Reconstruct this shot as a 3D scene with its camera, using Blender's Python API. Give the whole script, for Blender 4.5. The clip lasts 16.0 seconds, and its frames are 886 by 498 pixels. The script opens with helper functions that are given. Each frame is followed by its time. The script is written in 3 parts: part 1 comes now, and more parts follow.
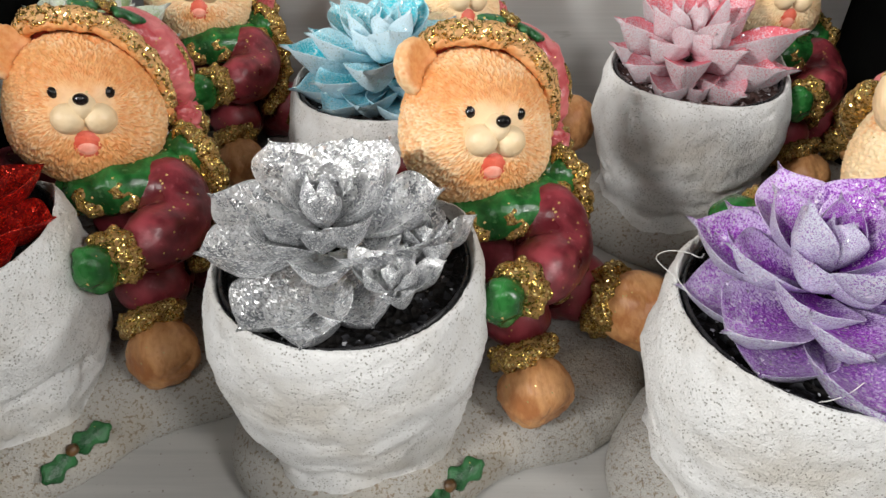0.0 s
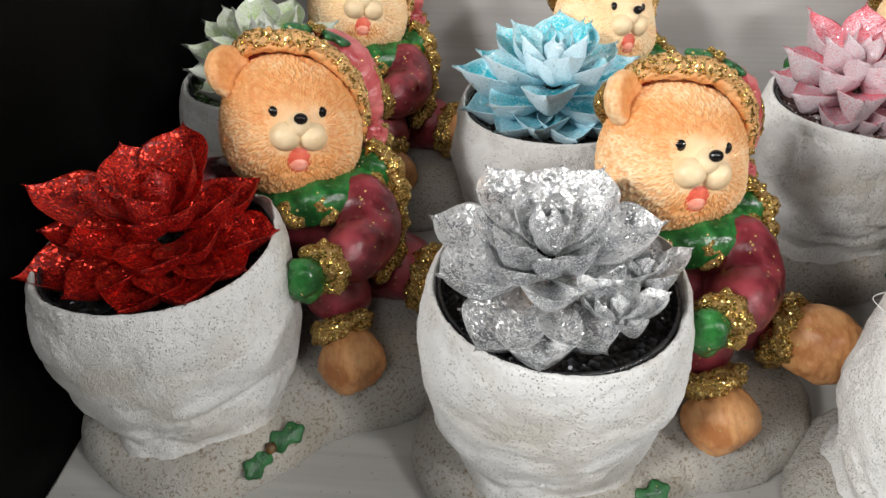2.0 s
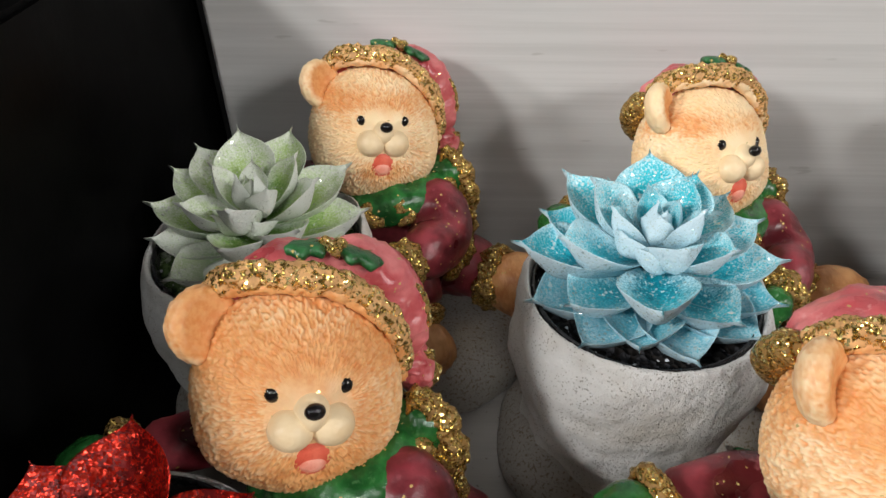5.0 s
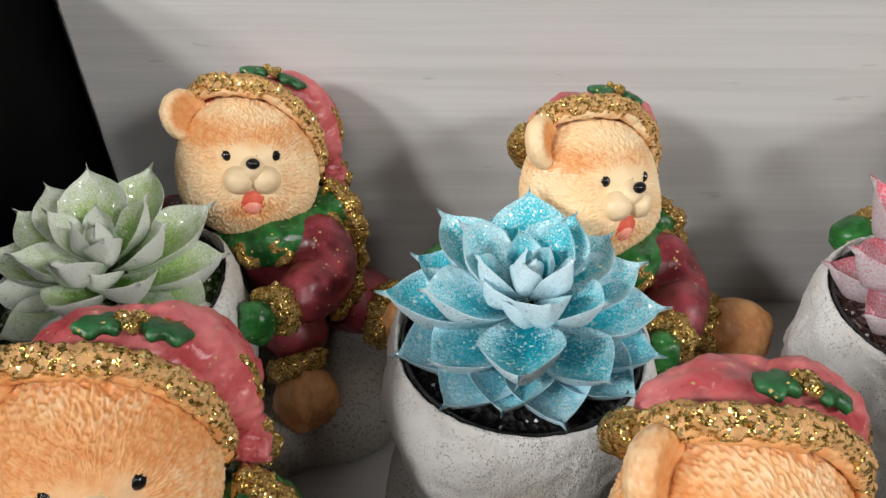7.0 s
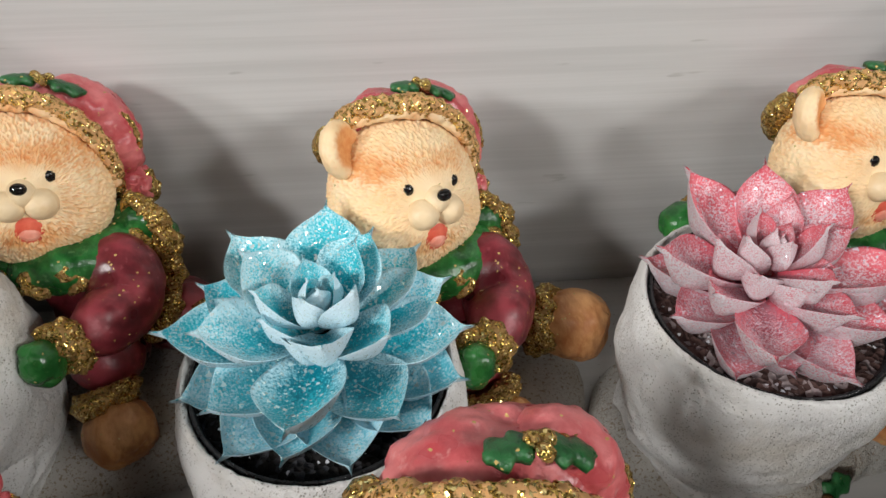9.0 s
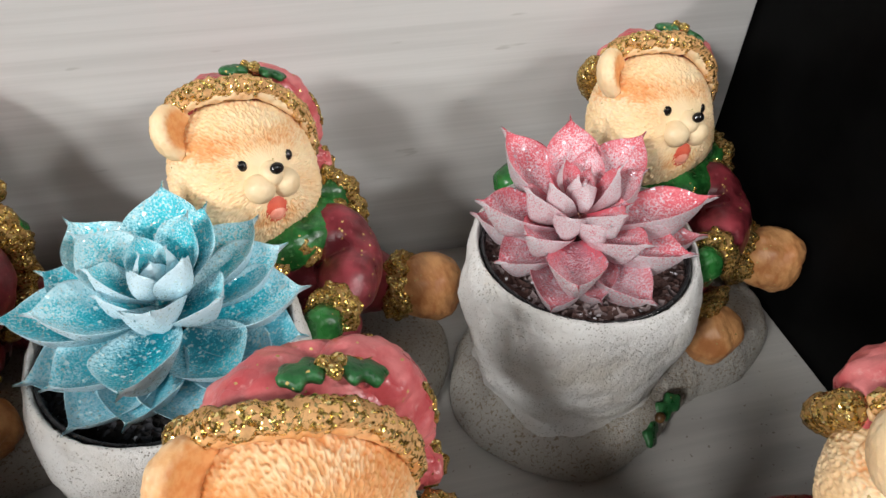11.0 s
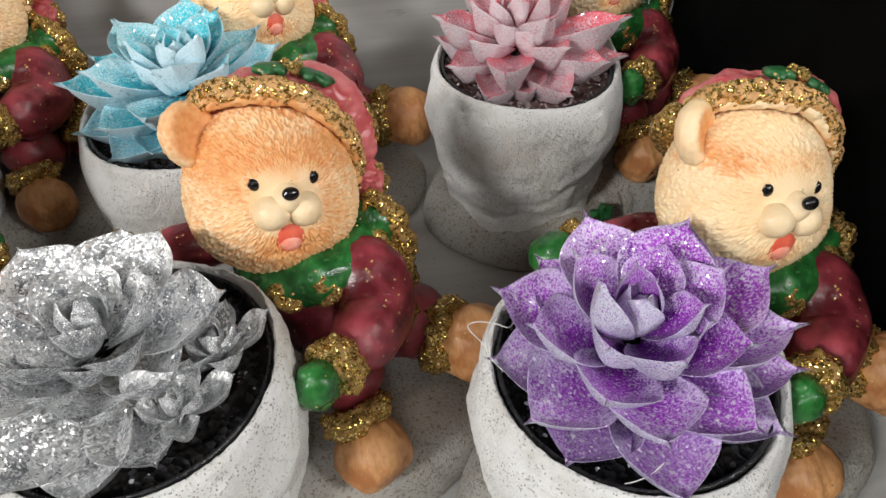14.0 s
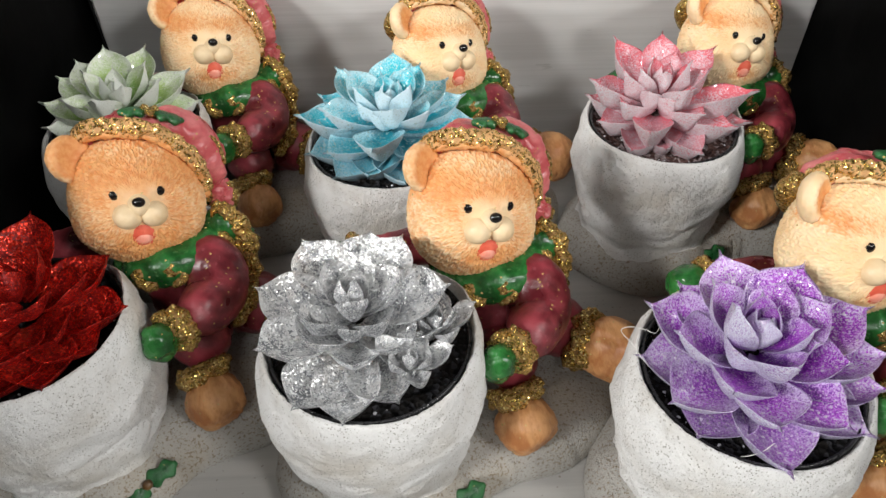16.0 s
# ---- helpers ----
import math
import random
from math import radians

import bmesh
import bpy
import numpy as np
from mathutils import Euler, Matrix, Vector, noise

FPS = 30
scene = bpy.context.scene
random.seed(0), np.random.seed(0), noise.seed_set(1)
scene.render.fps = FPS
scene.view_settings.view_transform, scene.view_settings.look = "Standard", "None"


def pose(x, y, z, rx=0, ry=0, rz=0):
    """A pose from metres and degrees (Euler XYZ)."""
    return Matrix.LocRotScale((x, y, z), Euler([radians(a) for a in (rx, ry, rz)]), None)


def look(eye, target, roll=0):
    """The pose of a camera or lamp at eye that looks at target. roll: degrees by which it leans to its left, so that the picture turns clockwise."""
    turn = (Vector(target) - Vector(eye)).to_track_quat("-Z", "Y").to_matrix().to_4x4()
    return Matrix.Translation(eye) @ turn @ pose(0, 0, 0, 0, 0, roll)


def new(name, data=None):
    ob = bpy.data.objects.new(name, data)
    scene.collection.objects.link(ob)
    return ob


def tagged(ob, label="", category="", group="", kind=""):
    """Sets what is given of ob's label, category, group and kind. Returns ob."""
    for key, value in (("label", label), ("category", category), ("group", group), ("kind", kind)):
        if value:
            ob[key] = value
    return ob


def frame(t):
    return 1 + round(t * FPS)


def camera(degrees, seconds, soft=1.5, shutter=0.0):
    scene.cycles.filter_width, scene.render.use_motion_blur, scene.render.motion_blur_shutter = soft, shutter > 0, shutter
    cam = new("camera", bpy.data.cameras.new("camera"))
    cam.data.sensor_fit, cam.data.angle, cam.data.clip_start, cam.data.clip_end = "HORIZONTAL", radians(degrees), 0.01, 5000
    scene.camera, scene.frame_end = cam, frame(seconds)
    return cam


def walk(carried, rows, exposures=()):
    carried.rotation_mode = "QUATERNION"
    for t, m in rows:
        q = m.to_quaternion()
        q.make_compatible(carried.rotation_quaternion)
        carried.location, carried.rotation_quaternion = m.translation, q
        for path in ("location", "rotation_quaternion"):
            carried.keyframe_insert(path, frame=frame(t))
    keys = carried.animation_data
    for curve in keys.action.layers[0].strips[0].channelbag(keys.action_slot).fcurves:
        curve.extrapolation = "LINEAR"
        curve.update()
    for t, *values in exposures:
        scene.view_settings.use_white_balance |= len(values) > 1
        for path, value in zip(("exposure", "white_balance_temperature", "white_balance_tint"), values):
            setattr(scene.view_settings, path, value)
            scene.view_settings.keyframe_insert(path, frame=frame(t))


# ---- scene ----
cam = camera(65.9, 16.0)
METRES, EYE, TILT, LEAN, TURN = 0.55, 0.237, -38.0, 0.0, 0.0
ROWS = [
    (0.0, 0.0, 0.0, 0.0, 0.0, 0.0, -0.0),
    (0.5, -0.0215, -0.0059, 0.0049, 0.29, 0.18, -0.31),
    (1.0, -0.058, -0.0118, 0.0027, 1.36, 0.3, -1.34),
    (1.5, -0.0854, -0.0162, 0.0051, 2.59, 0.09, -2.02),
    (2.0, -0.105, -0.0191, 0.0121, 3.58, 0.03, -2.62),
    (2.5, -0.1201, -0.0084, 0.0184, 3.92, -0.05, -3.05),
    (3.0, -0.1359, 0.0089, 0.036, 3.93, -0.05, -3.09),
    (3.5, -0.1614, 0.0437, 0.0711, 3.3, 0.03, -3.19),
    (4.0, -0.1863, 0.0914, 0.1116, 2.88, -0.47, -3.23),
    (6.5, -0.1219, 0.1713, 0.1982, 0.7, 0.51, -0.24),
    (7.0, -0.097, 0.1808, 0.2043, 0.67, 0.08, -0.49),
    (7.5, -0.0616, 0.1979, 0.2196, 0.59, -3.89, -0.15),
    (8.0, -0.0418, 0.2013, 0.2403, -0.23, -4.02, -0.01),
    (8.5, -0.0201, 0.2055, 0.2404, -2.37, -4.31, 1.15),
    (9.0, -0.0055, 0.211, 0.2473, -4.43, -4.57, 2.85),
    (11.5, 0.0574, 0.1415, 0.1999, -11.61, -5.39, 7.71),
    (12.0, 0.067, 0.1129, 0.1651, -11.65, -5.67, 7.74),
    (12.5, 0.0751, 0.0909, 0.1315, -10.67, -6.58, 7.15),
    (13.0, 0.0811, 0.0692, 0.1132, -9.37, -6.86, 6.79),
    (13.5, 0.0747, 0.0522, 0.0961, -8.24, -7.11, 6.42),
    (14.0, 0.0722, 0.0332, 0.0866, -7.62, -7.19, 6.32),
    (14.5, 0.059, 0.0134, 0.0743, -6.56, -7.01, 5.57),
    (15.0, 0.0436, -0.01, 0.0668, -4.7, -6.47, 4.58),
    (15.5, 0.0076, -0.0338, 0.072, -2.35, -5.73, 2.43),
    (16.0, -0.0124, -0.0881, 0.101, -1.21, -4.97, 1.6),
]
PATH = [(t, pose(0, 0, EYE, TILT, LEAN, TURN) @ pose(METRES * x, METRES * y, METRES * z, 90 + pitch, roll, yaw)) for t, x, y, z, yaw, pitch, roll in ROWS]
PATH += [(4.2, look((-0.101, 0.089, 0.256), (-0.234, 1.662, -0.974), -0.5))]
walk(cam, sorted(PATH, key=lambda row: row[0]), [(0.0, 0.04), (2.5, 0.12), (4.0, -0.06), (6.5, -0.10), (9.0, -0.13), (11.5, 0.06), (12.5, -0.02), (14.0, -0.06), (16.0, 0.04)])

# ---- world and lights ----
world = bpy.data.worlds.new("shop")
world.use_nodes = True
scene.world = world
world.node_tree.nodes["Background"].inputs["Color"].default_value = (0.9, 0.95, 1.0, 1)
world.node_tree.nodes["Background"].inputs["Strength"].default_value = 0.010


def lamp(name, eye, target, size, size_y, power, colour):
    data = bpy.data.lights.new(name, "AREA")
    data.shape, data.size, data.size_y, data.energy, data.color = "RECTANGLE", size, size_y, power, colour
    ob = new(name, data)
    ob.matrix_world = look(eye, target)
    return ob


LIGHTS = [((-1.75, -1.30, 1.62), 0.40, 0.30), ((-2.80, -1.10, 1.62), 0.40, 0.30), ((1.65, -1.30, 1.62), 0.40, 0.30), ((3.30, -1.10, 1.62), 0.40, 0.30), ((-0.1, -1.35, 1.72), 0.60, 0.40)]
POWER = [45.0, 46.0, 27.0, 40.0, 8.0]
for (at, lx, ly), power in zip(LIGHTS, POWER):
    lamp("ceiling_tube_light", (at[0], at[1], at[2] - 0.03), (at[0] * 0.2, at[1] * 0.2 + 0.2, 0), lx, ly, power, (1.0, 0.985, 0.96))


# ---- materials ----
class Nodes:
    """A short way to write node trees."""

    def __init__(self, name):
        self.m = bpy.data.materials.new(name)
        self.m.use_nodes = True
        self.t = self.m.node_tree
        self.t.nodes.clear()
        self.out = self.add("ShaderNodeOutputMaterial")
        self.b = self.add("ShaderNodeBsdfPrincipled")
        self.link(self.b.outputs[0], self.out.inputs[0])

    def add(self, kind):
        return self.t.nodes.new(kind)

    def link(self, a, b):
        self.t.links.new(a, b)

    def put(self, socket, v):
        if isinstance(v, bpy.types.NodeSocket):
            self.link(v, socket)
        elif isinstance(v, tuple) and len(v) == 3 and socket.type == "RGBA":
            socket.default_value = (*v, 1)
        else:
            socket.default_value = v

    def set(self, **kw):
        for k, v in kw.items():
            self.put(self.b.inputs[k.replace("_", " ")], v)
        return self

    def coords(self):
        return self.add("ShaderNodeTexCoord").outputs["Object"]

    def scaled(self, co, s):
        n = self.add("ShaderNodeMapping")
        self.link(co, n.inputs["Vector"])
        n.inputs["Scale"].default_value = s
        return n.outputs[0]

    def noise(self, scale, detail=3.0, co=None, rough=0.55):
        n = self.add("ShaderNodeTexNoise")
        self.link(co or self.coords(), n.inputs["Vector"])
        n.inputs["Scale"].default_value, n.inputs["Detail"].default_value, n.inputs["Roughness"].default_value = scale, detail, rough
        return n.outputs["Fac"]

    def cells(self, scale, co=None, feature="F1"):
        n = self.add("ShaderNodeTexVoronoi")
        n.feature = feature
        self.link(co or self.coords(), n.inputs["Vector"])
        n.inputs["Scale"].default_value = scale
        return n

    def ramp(self, f, a, b, lo=0.0, hi=1.0):
        n = self.add("ShaderNodeMapRange")
        n.interpolation_type = "SMOOTHSTEP"
        self.put(n.inputs["Value"], f)
        for k, v in (("From Min", a), ("From Max", b), ("To Min", lo), ("To Max", hi)):
            self.put(n.inputs[k], v)
        return n.outputs[0]

    def math(self, op, a, b=0.0):
        n = self.add("ShaderNodeMath")
        n.operation = op
        self.put(n.inputs[0], a), self.put(n.inputs[1], b)
        return n.outputs[0]

    def mix(self, f, a, b, blend="MIX"):
        n = self.add("ShaderNodeMix")
        n.data_type, n.blend_type = "RGBA", blend
        self.put(n.inputs["Factor"], f), self.put(n.inputs[6], a), self.put(n.inputs[7], b)
        return n.outputs[2]

    def attr(self, name):
        n = self.add("ShaderNodeAttribute")
        n.attribute_name = name
        return n.outputs["Fac"]

    def random(self):
        return self.add("ShaderNodeObjectInfo").outputs["Random"]

    def bump(self, height, dist, strength=1.0, normal=None):
        n = self.add("ShaderNodeBump")
        self.put(n.inputs["Height"], height)
        n.inputs["Distance"].default_value, n.inputs["Strength"].default_value = dist, strength
        if normal:
            self.link(normal, n.inputs["Normal"])
        return n.outputs[0]

    def flakes(self, scale, spread, share, normal=None, co=None):
        """Glitter flakes: a normal turned by chance flake by flake, and a mask of the share of the surface that they cover."""
        v = self.cells(scale, co)
        sub = self.add("ShaderNodeVectorMath")
        sub.operation = "SUBTRACT"
        self.link(v.outputs["Color"], sub.inputs[0])
        sub.inputs[1].default_value = (0.5, 0.5, 0.5)
        mul = self.add("ShaderNodeVectorMath")
        mul.operation = "SCALE"
        self.link(sub.outputs[0], mul.inputs[0])
        mul.inputs["Scale"].default_value = spread
        ad = self.add("ShaderNodeVectorMath")
        self.link(mul.outputs[0], ad.inputs[0])
        self.link(normal or self.add("ShaderNodeNewGeometry").outputs["Normal"], ad.inputs[1])
        nor = self.add("ShaderNodeVectorMath")
        nor.operation = "NORMALIZE"
        self.link(ad.outputs[0], nor.inputs[0])
        white = self.add("ShaderNodeTexWhiteNoise")
        self.link(v.outputs["Position"], white.inputs["Vector"])
        return nor.outputs[0], self.math("LESS_THAN", white.outputs["Value"], share), white.outputs["Color"]

    def over(self, top, mask):
        """Lays a second shader over the first where mask is 1."""
        n = self.add("ShaderNodeMixShader")
        self.put(n.inputs[0], mask)
        first = self.out.inputs[0].links[0].from_socket
        self.link(first, n.inputs[1]), self.link(top, n.inputs[2])
        self.link(n.outputs[0], self.out.inputs[0])

    def sparkle(self, colour, mask, normal, rough=0.12, metal=0.4):
        g = self.add("ShaderNodeBsdfPrincipled")
        self.put(g.inputs["Base Color"], colour), self.put(g.inputs["Metallic"], metal), self.put(g.inputs["Roughness"], rough)
        self.link(normal, g.inputs["Normal"])
        self.over(g.outputs[0], mask)
        return self


def stucco(name, shade, stain):
    n = Nodes(name)
    co = n.coords()
    pit = n.cells(950, co).outputs["Distance"]
    coarse = n.noise(480, 3, co)
    grain = n.noise(1700, 3, co, 0.7)
    big = n.noise(45, 4, co)
    holed = n.math("MULTIPLY", n.ramp(pit, 0.34, 0.14), n.ramp(n.noise(150, 4, co), 0.34, 0.56))
    dirt = n.ramp(n.noise(28, 4, co), 0.45, 0.75)
    c = n.mix(n.ramp(big, 0.3, 0.7), (0.72, 0.715, 0.70), (0.80, 0.80, 0.79))
    # shade mixed into the colour by the given share
    c = n.mix(shade, c, (0.33, 0.31, 0.27))
    c = n.mix(n.math("MULTIPLY", dirt, 0.55), c, (0.43, 0.37, 0.28))
    c = n.mix(n.math("MULTIPLY", n.ramp(n.noise(700, 2, co), 0.55, 0.66), stain), c, (0.20, 0.13, 0.06))
    c = n.mix(n.math("MULTIPLY", holed, 0.72), c, (0.25, 0.22, 0.17))
    h = n.math("SUBTRACT", n.math("ADD", n.math("MULTIPLY", grain, 0.7), coarse), n.math("MULTIPLY", holed, 0.6))
    n.set(Base_Color=c, Roughness=0.85, Normal=n.bump(h, 0.0009, 0.9))
    return n.m


def fur():
    n = Nodes("painted_fur")
    co = n.coords()
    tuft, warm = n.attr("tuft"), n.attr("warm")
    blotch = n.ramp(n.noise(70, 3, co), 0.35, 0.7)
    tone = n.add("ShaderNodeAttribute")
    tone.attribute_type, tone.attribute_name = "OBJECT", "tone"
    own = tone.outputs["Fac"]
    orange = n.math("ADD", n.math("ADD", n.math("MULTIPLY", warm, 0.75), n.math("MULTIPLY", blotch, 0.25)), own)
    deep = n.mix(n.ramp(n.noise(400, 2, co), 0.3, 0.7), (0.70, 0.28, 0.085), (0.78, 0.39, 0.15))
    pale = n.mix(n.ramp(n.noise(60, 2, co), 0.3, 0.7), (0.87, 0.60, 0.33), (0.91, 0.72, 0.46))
    # tuft depth is put into the colour: orange recesses, cream tops
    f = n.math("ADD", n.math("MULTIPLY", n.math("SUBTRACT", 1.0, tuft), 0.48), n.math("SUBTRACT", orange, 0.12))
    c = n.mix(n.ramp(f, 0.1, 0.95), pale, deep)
    n.set(Base_Color=c, Roughness=0.55, Subsurface_Weight=0.08, Subsurface_Scale=0.003, Normal=n.bump(n.noise(900, 2, co), 0.0002, 0.6))
    n.b.inputs["Subsurface Radius"].default_value = (1.0, 0.5, 0.25)
    nor, mask, _ = n.flakes(1300, 1.2, 0.0015)
    n.sparkle((0.9, 0.7, 0.3), mask, nor)
    return n.m


def paw():
    n = Nodes("painted_paw")
    co = n.coords()
    streak = n.noise(1.0, 4, n.scaled(co, (420.0, 150.0, 190.0)), 0.6)
    c = n.mix(n.ramp(n.math("ADD", n.math("MULTIPLY", streak, 0.45), n.math("MULTIPLY", n.noise(70, 4, co), 0.55)), 0.36, 0.62), (0.40, 0.15, 0.048), (0.61, 0.31, 0.125))
    # crease depth is put into the colour: browner where creases run deepest
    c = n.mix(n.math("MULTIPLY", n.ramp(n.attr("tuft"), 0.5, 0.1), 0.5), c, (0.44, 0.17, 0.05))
    n.set(Base_Color=c, Roughness=0.48, Normal=n.bump(streak, 0.0007, 0.6))
    nor, mask, _ = n.flakes(1300, 1.2, 0.003)
    n.sparkle((0.9, 0.7, 0.3), mask, nor)
    return n.m


def paint(name, a, b, rough, scale=120, wear=None, sparkle=0.0):
    """Glossy hand-laid paint on a cast, in two tones."""
    n = Nodes(name)
    co = n.coords()
    c = n.mix(n.ramp(n.noise(scale, 4, co), 0.35, 0.68), a, b)
    if wear:
        c = n.mix(n.math("MULTIPLY", n.ramp(n.noise(scale * 2.5, 3, co), 0.6, 0.72), 0.6), c, wear)
    n.set(Base_Color=c, Roughness=n.ramp(n.noise(scale, 2, co), 0.3, 0.7, rough * 0.7, rough * 1.3), Normal=n.bump(n.noise(scale * 4, 4, co), 0.0006, 0.6))
    if sparkle:
        nor, mask, _ = n.flakes(1500, 1.2, sparkle)
        n.sparkle((0.92, 0.66, 0.24), mask, nor, 0.2)
    return n.m


def gold(name, cover, tan):
    n = Nodes(name)
    co = n.coords()
    nor, _, rnd = n.flakes(1600, 1.5, 1.0)
    sep = n.add("ShaderNodeSeparateColor")
    n.link(rnd, sep.inputs[0])
    c = n.mix(sep.outputs[0], (0.30, 0.17, 0.03), (0.86, 0.62, 0.18))
    n.set(Base_Color=c, Metallic=0.9, Roughness=0.22, Normal=nor)
    under = n.add("ShaderNodeBsdfPrincipled")
    n.put(under.inputs["Base Color"], n.mix(n.ramp(n.noise(300, 3, co), 0.3, 0.7), tan, tuple(x * 1.6 for x in tan)))
    n.put(under.inputs["Roughness"], 0.7)
    n.over(under.outputs[0], n.ramp(n.noise(620, 4, co), cover, cover + 0.10))
    nor, mask, _ = n.flakes(1250, 1.0, 0.10)
    n.sparkle((1.0, 0.80, 0.34), mask, nor, 0.16, 0.8)
    return n.m


def leafy(name, base, blade, tip, under, low, speck=None, dots=0.8, flake=(0.9, 0.95, 1.0), share=0.05, size=1100, base_to=(0.15, 0.75), tip_at=(0.65, 1.1), rim=0.8, grains=1.2):
    """Sprayed succulent leaf: base colour near the heart, blade colour, tip and rim colour, a chalky underside, and a
    greyer tone towards the lowest leaves.
    """
    n = Nodes(name)
    co = n.scaled(n.coords(), (0.042, 0.042, 0.042))
    along, side, upper = n.attr("along"), n.attr("side"), n.attr("upper")
    vivid = n.add("ShaderNodeAttribute")
    vivid.attribute_type, vivid.attribute_name = "OBJECT", "vivid"
    soft = n.math("MULTIPLY", n.math("SUBTRACT", n.noise(110, 4, co, 0.65), 0.5), 0.9)
    grain = n.math("MULTIPLY", n.math("SUBTRACT", n.noise(1150, 2, co, 0.7), 0.5), grains)
    wob = n.math("ADD", n.math("ADD", soft, grain), n.math("MULTIPLY", n.math("SUBTRACT", n.random(), 0.5), 0.35))
    a = n.math("ADD", along, wob)
    top = n.mix(n.ramp(a, *base_to), base, blade)
    pale = n.math("MULTIPLY", n.math("MAXIMUM", n.ramp(n.math("ADD", side, wob), 0.25, 1.15), n.ramp(a, *tip_at)), rim)
    top = n.mix(pale, top, tip)
    below = n.mix(n.ramp(a, 0.0, 0.55), n.mix(0.5, base, under), under)
    c = n.mix(upper, below, top)
    # leaves with lower tips mix towards the low colour
    c = n.mix(n.math("MULTIPLY", n.math("SUBTRACT", 1.0, vivid.outputs["Fac"]), n.ramp(n.noise(60, 3, co), 0.25, 0.7, 0.35, 1.0)), c, low)
    if speck:
        d = n.ramp(n.noise(1250, 1, co), 0.50, 0.56)
        c = n.mix(n.math("MULTIPLY", n.math("MULTIPLY", d, n.ramp(pale, 0.2, 1.0, 1.0, 0.4)), n.ramp(n.noise(80, 3, co), 0.30, 0.65, dots * 0.35, dots)), c, speck)
    n.set(Base_Color=c, Roughness=0.5, Normal=n.bump(n.noise(600, 3, co), 0.0005, 0.7))
    nor, mask, _ = n.flakes(size * 1.6, 0.8, share, co=co)
    n.sparkle(flake, mask, nor, 0.2)
    nor, mask, _ = n.flakes(size * 0.9, 0.8, share * 0.8, co=co)
    n.sparkle(flake, mask, nor, 0.22)
    return n.m


def foil(name, dark, light, flake, size=1300, share=0.4, rough=0.36, metal=0.8):
    """A sprayed metallic leaf under clumps of metal glitter, thickest towards the rim and tip."""
    n = Nodes(name)
    co = n.scaled(n.coords(), (0.042, 0.042, 0.042))
    along, side, upper = n.attr("along"), n.attr("side"), n.attr("upper")
    relief = n.bump(n.noise(240, 3, co, 0.5), 0.0009, 0.9)
    c = n.mix(n.ramp(n.noise(150, 4, co, 0.6), 0.35, 0.65), dark, light)
    n.set(Base_Color=c, Metallic=metal, Roughness=rough, Normal=relief)
    clump = n.math("ADD", n.noise(130, 4, co, 0.65), n.math("MULTIPLY", n.math("ADD", side, along), 0.14))
    clump = n.math("MULTIPLY", n.ramp(clump, 0.48, 0.78), n.math("ADD", n.math("MULTIPLY", upper, 0.75), 0.25))
    for scale, part_of in ((size, share), (size * 0.5, share * 0.16)):
        nor, _, rnd = n.flakes(scale, 1.0, 1.0, relief, co)
        sep = n.add("ShaderNodeSeparateColor")
        n.link(rnd, sep.inputs[0])
        n.sparkle(flake, n.math("LESS_THAN", sep.outputs[0], n.math("MULTIPLY", n.math("ADD", n.math("MULTIPLY", clump, 0.85), 0.15), part_of)), nor, 0.32, 0.8)
    return n.m


def board_paint():
    n = Nodes("white_woodgrain")
    co = n.coords()
    streak = n.noise(1.0, 5, n.scaled(co, (3.0, 60.0, 170.0)), 0.65)
    wide = n.noise(1.0, 3, n.scaled(co, (1.5, 12.0, 24.0)))
    c = n.mix(n.ramp(streak, 0.35, 0.65), (0.49, 0.485, 0.475), (0.56, 0.555, 0.545))
    c = n.mix(n.math("MULTIPLY", n.ramp(wide, 0.45, 0.7), 0.5), c, (0.50, 0.495, 0.48))
    c = n.mix(n.math("MULTIPLY", n.ramp(n.noise(35, 2, n.scaled(co, (1, 1, 5))), 0.70, 0.76), 0.35), c, (0.25, 0.24, 0.22))
    n.set(Base_Color=c, Roughness=0.45, Normal=n.bump(streak, 0.0003, 0.4))
    return n.m


def shelf_paint():
    n = Nodes("shelf_laminate")
    co = n.coords()
    streak = n.noise(1.0, 5, n.scaled(co, (4.0, 90.0, 30.0)), 0.6)
    c = n.mix(n.ramp(streak, 0.35, 0.65), (0.37, 0.36, 0.345), (0.44, 0.43, 0.41))
    c = n.mix(n.math("MULTIPLY", n.ramp(n.noise(420, 1, co), 0.70, 0.74), 0.7), c, (0.18, 0.15, 0.12))
    c = n.mix(n.math("MULTIPLY", n.ramp(n.noise(14, 4, co), 0.5, 0.75), 0.35), c, (0.45, 0.42, 0.36))
    n.set(Base_Color=c, Roughness=0.35, Normal=n.bump(n.noise(60, 3, co), 0.0006, 0.3))
    return n.m


def soil(name, a, b, c3):
    n = Nodes(name)
    co = n.coords()
    v = n.cells(420, co)
    sep = n.add("ShaderNodeSeparateColor")
    n.link(v.outputs["Color"], sep.inputs[0])
    c = n.mix(sep.outputs[0], a, b)
    c = n.mix(n.ramp(sep.outputs[1], 0.72, 0.8), c, c3)
    n.set(Base_Color=c, Roughness=0.8, Specular_IOR_Level=0.2, Normal=n.bump(v.outputs["Distance"], 0.002, 1.0))
    nor, mask, _ = n.flakes(1000, 1.3, 0.012)
    n.sparkle((0.9, 0.9, 0.95), mask, nor)
    return n.m


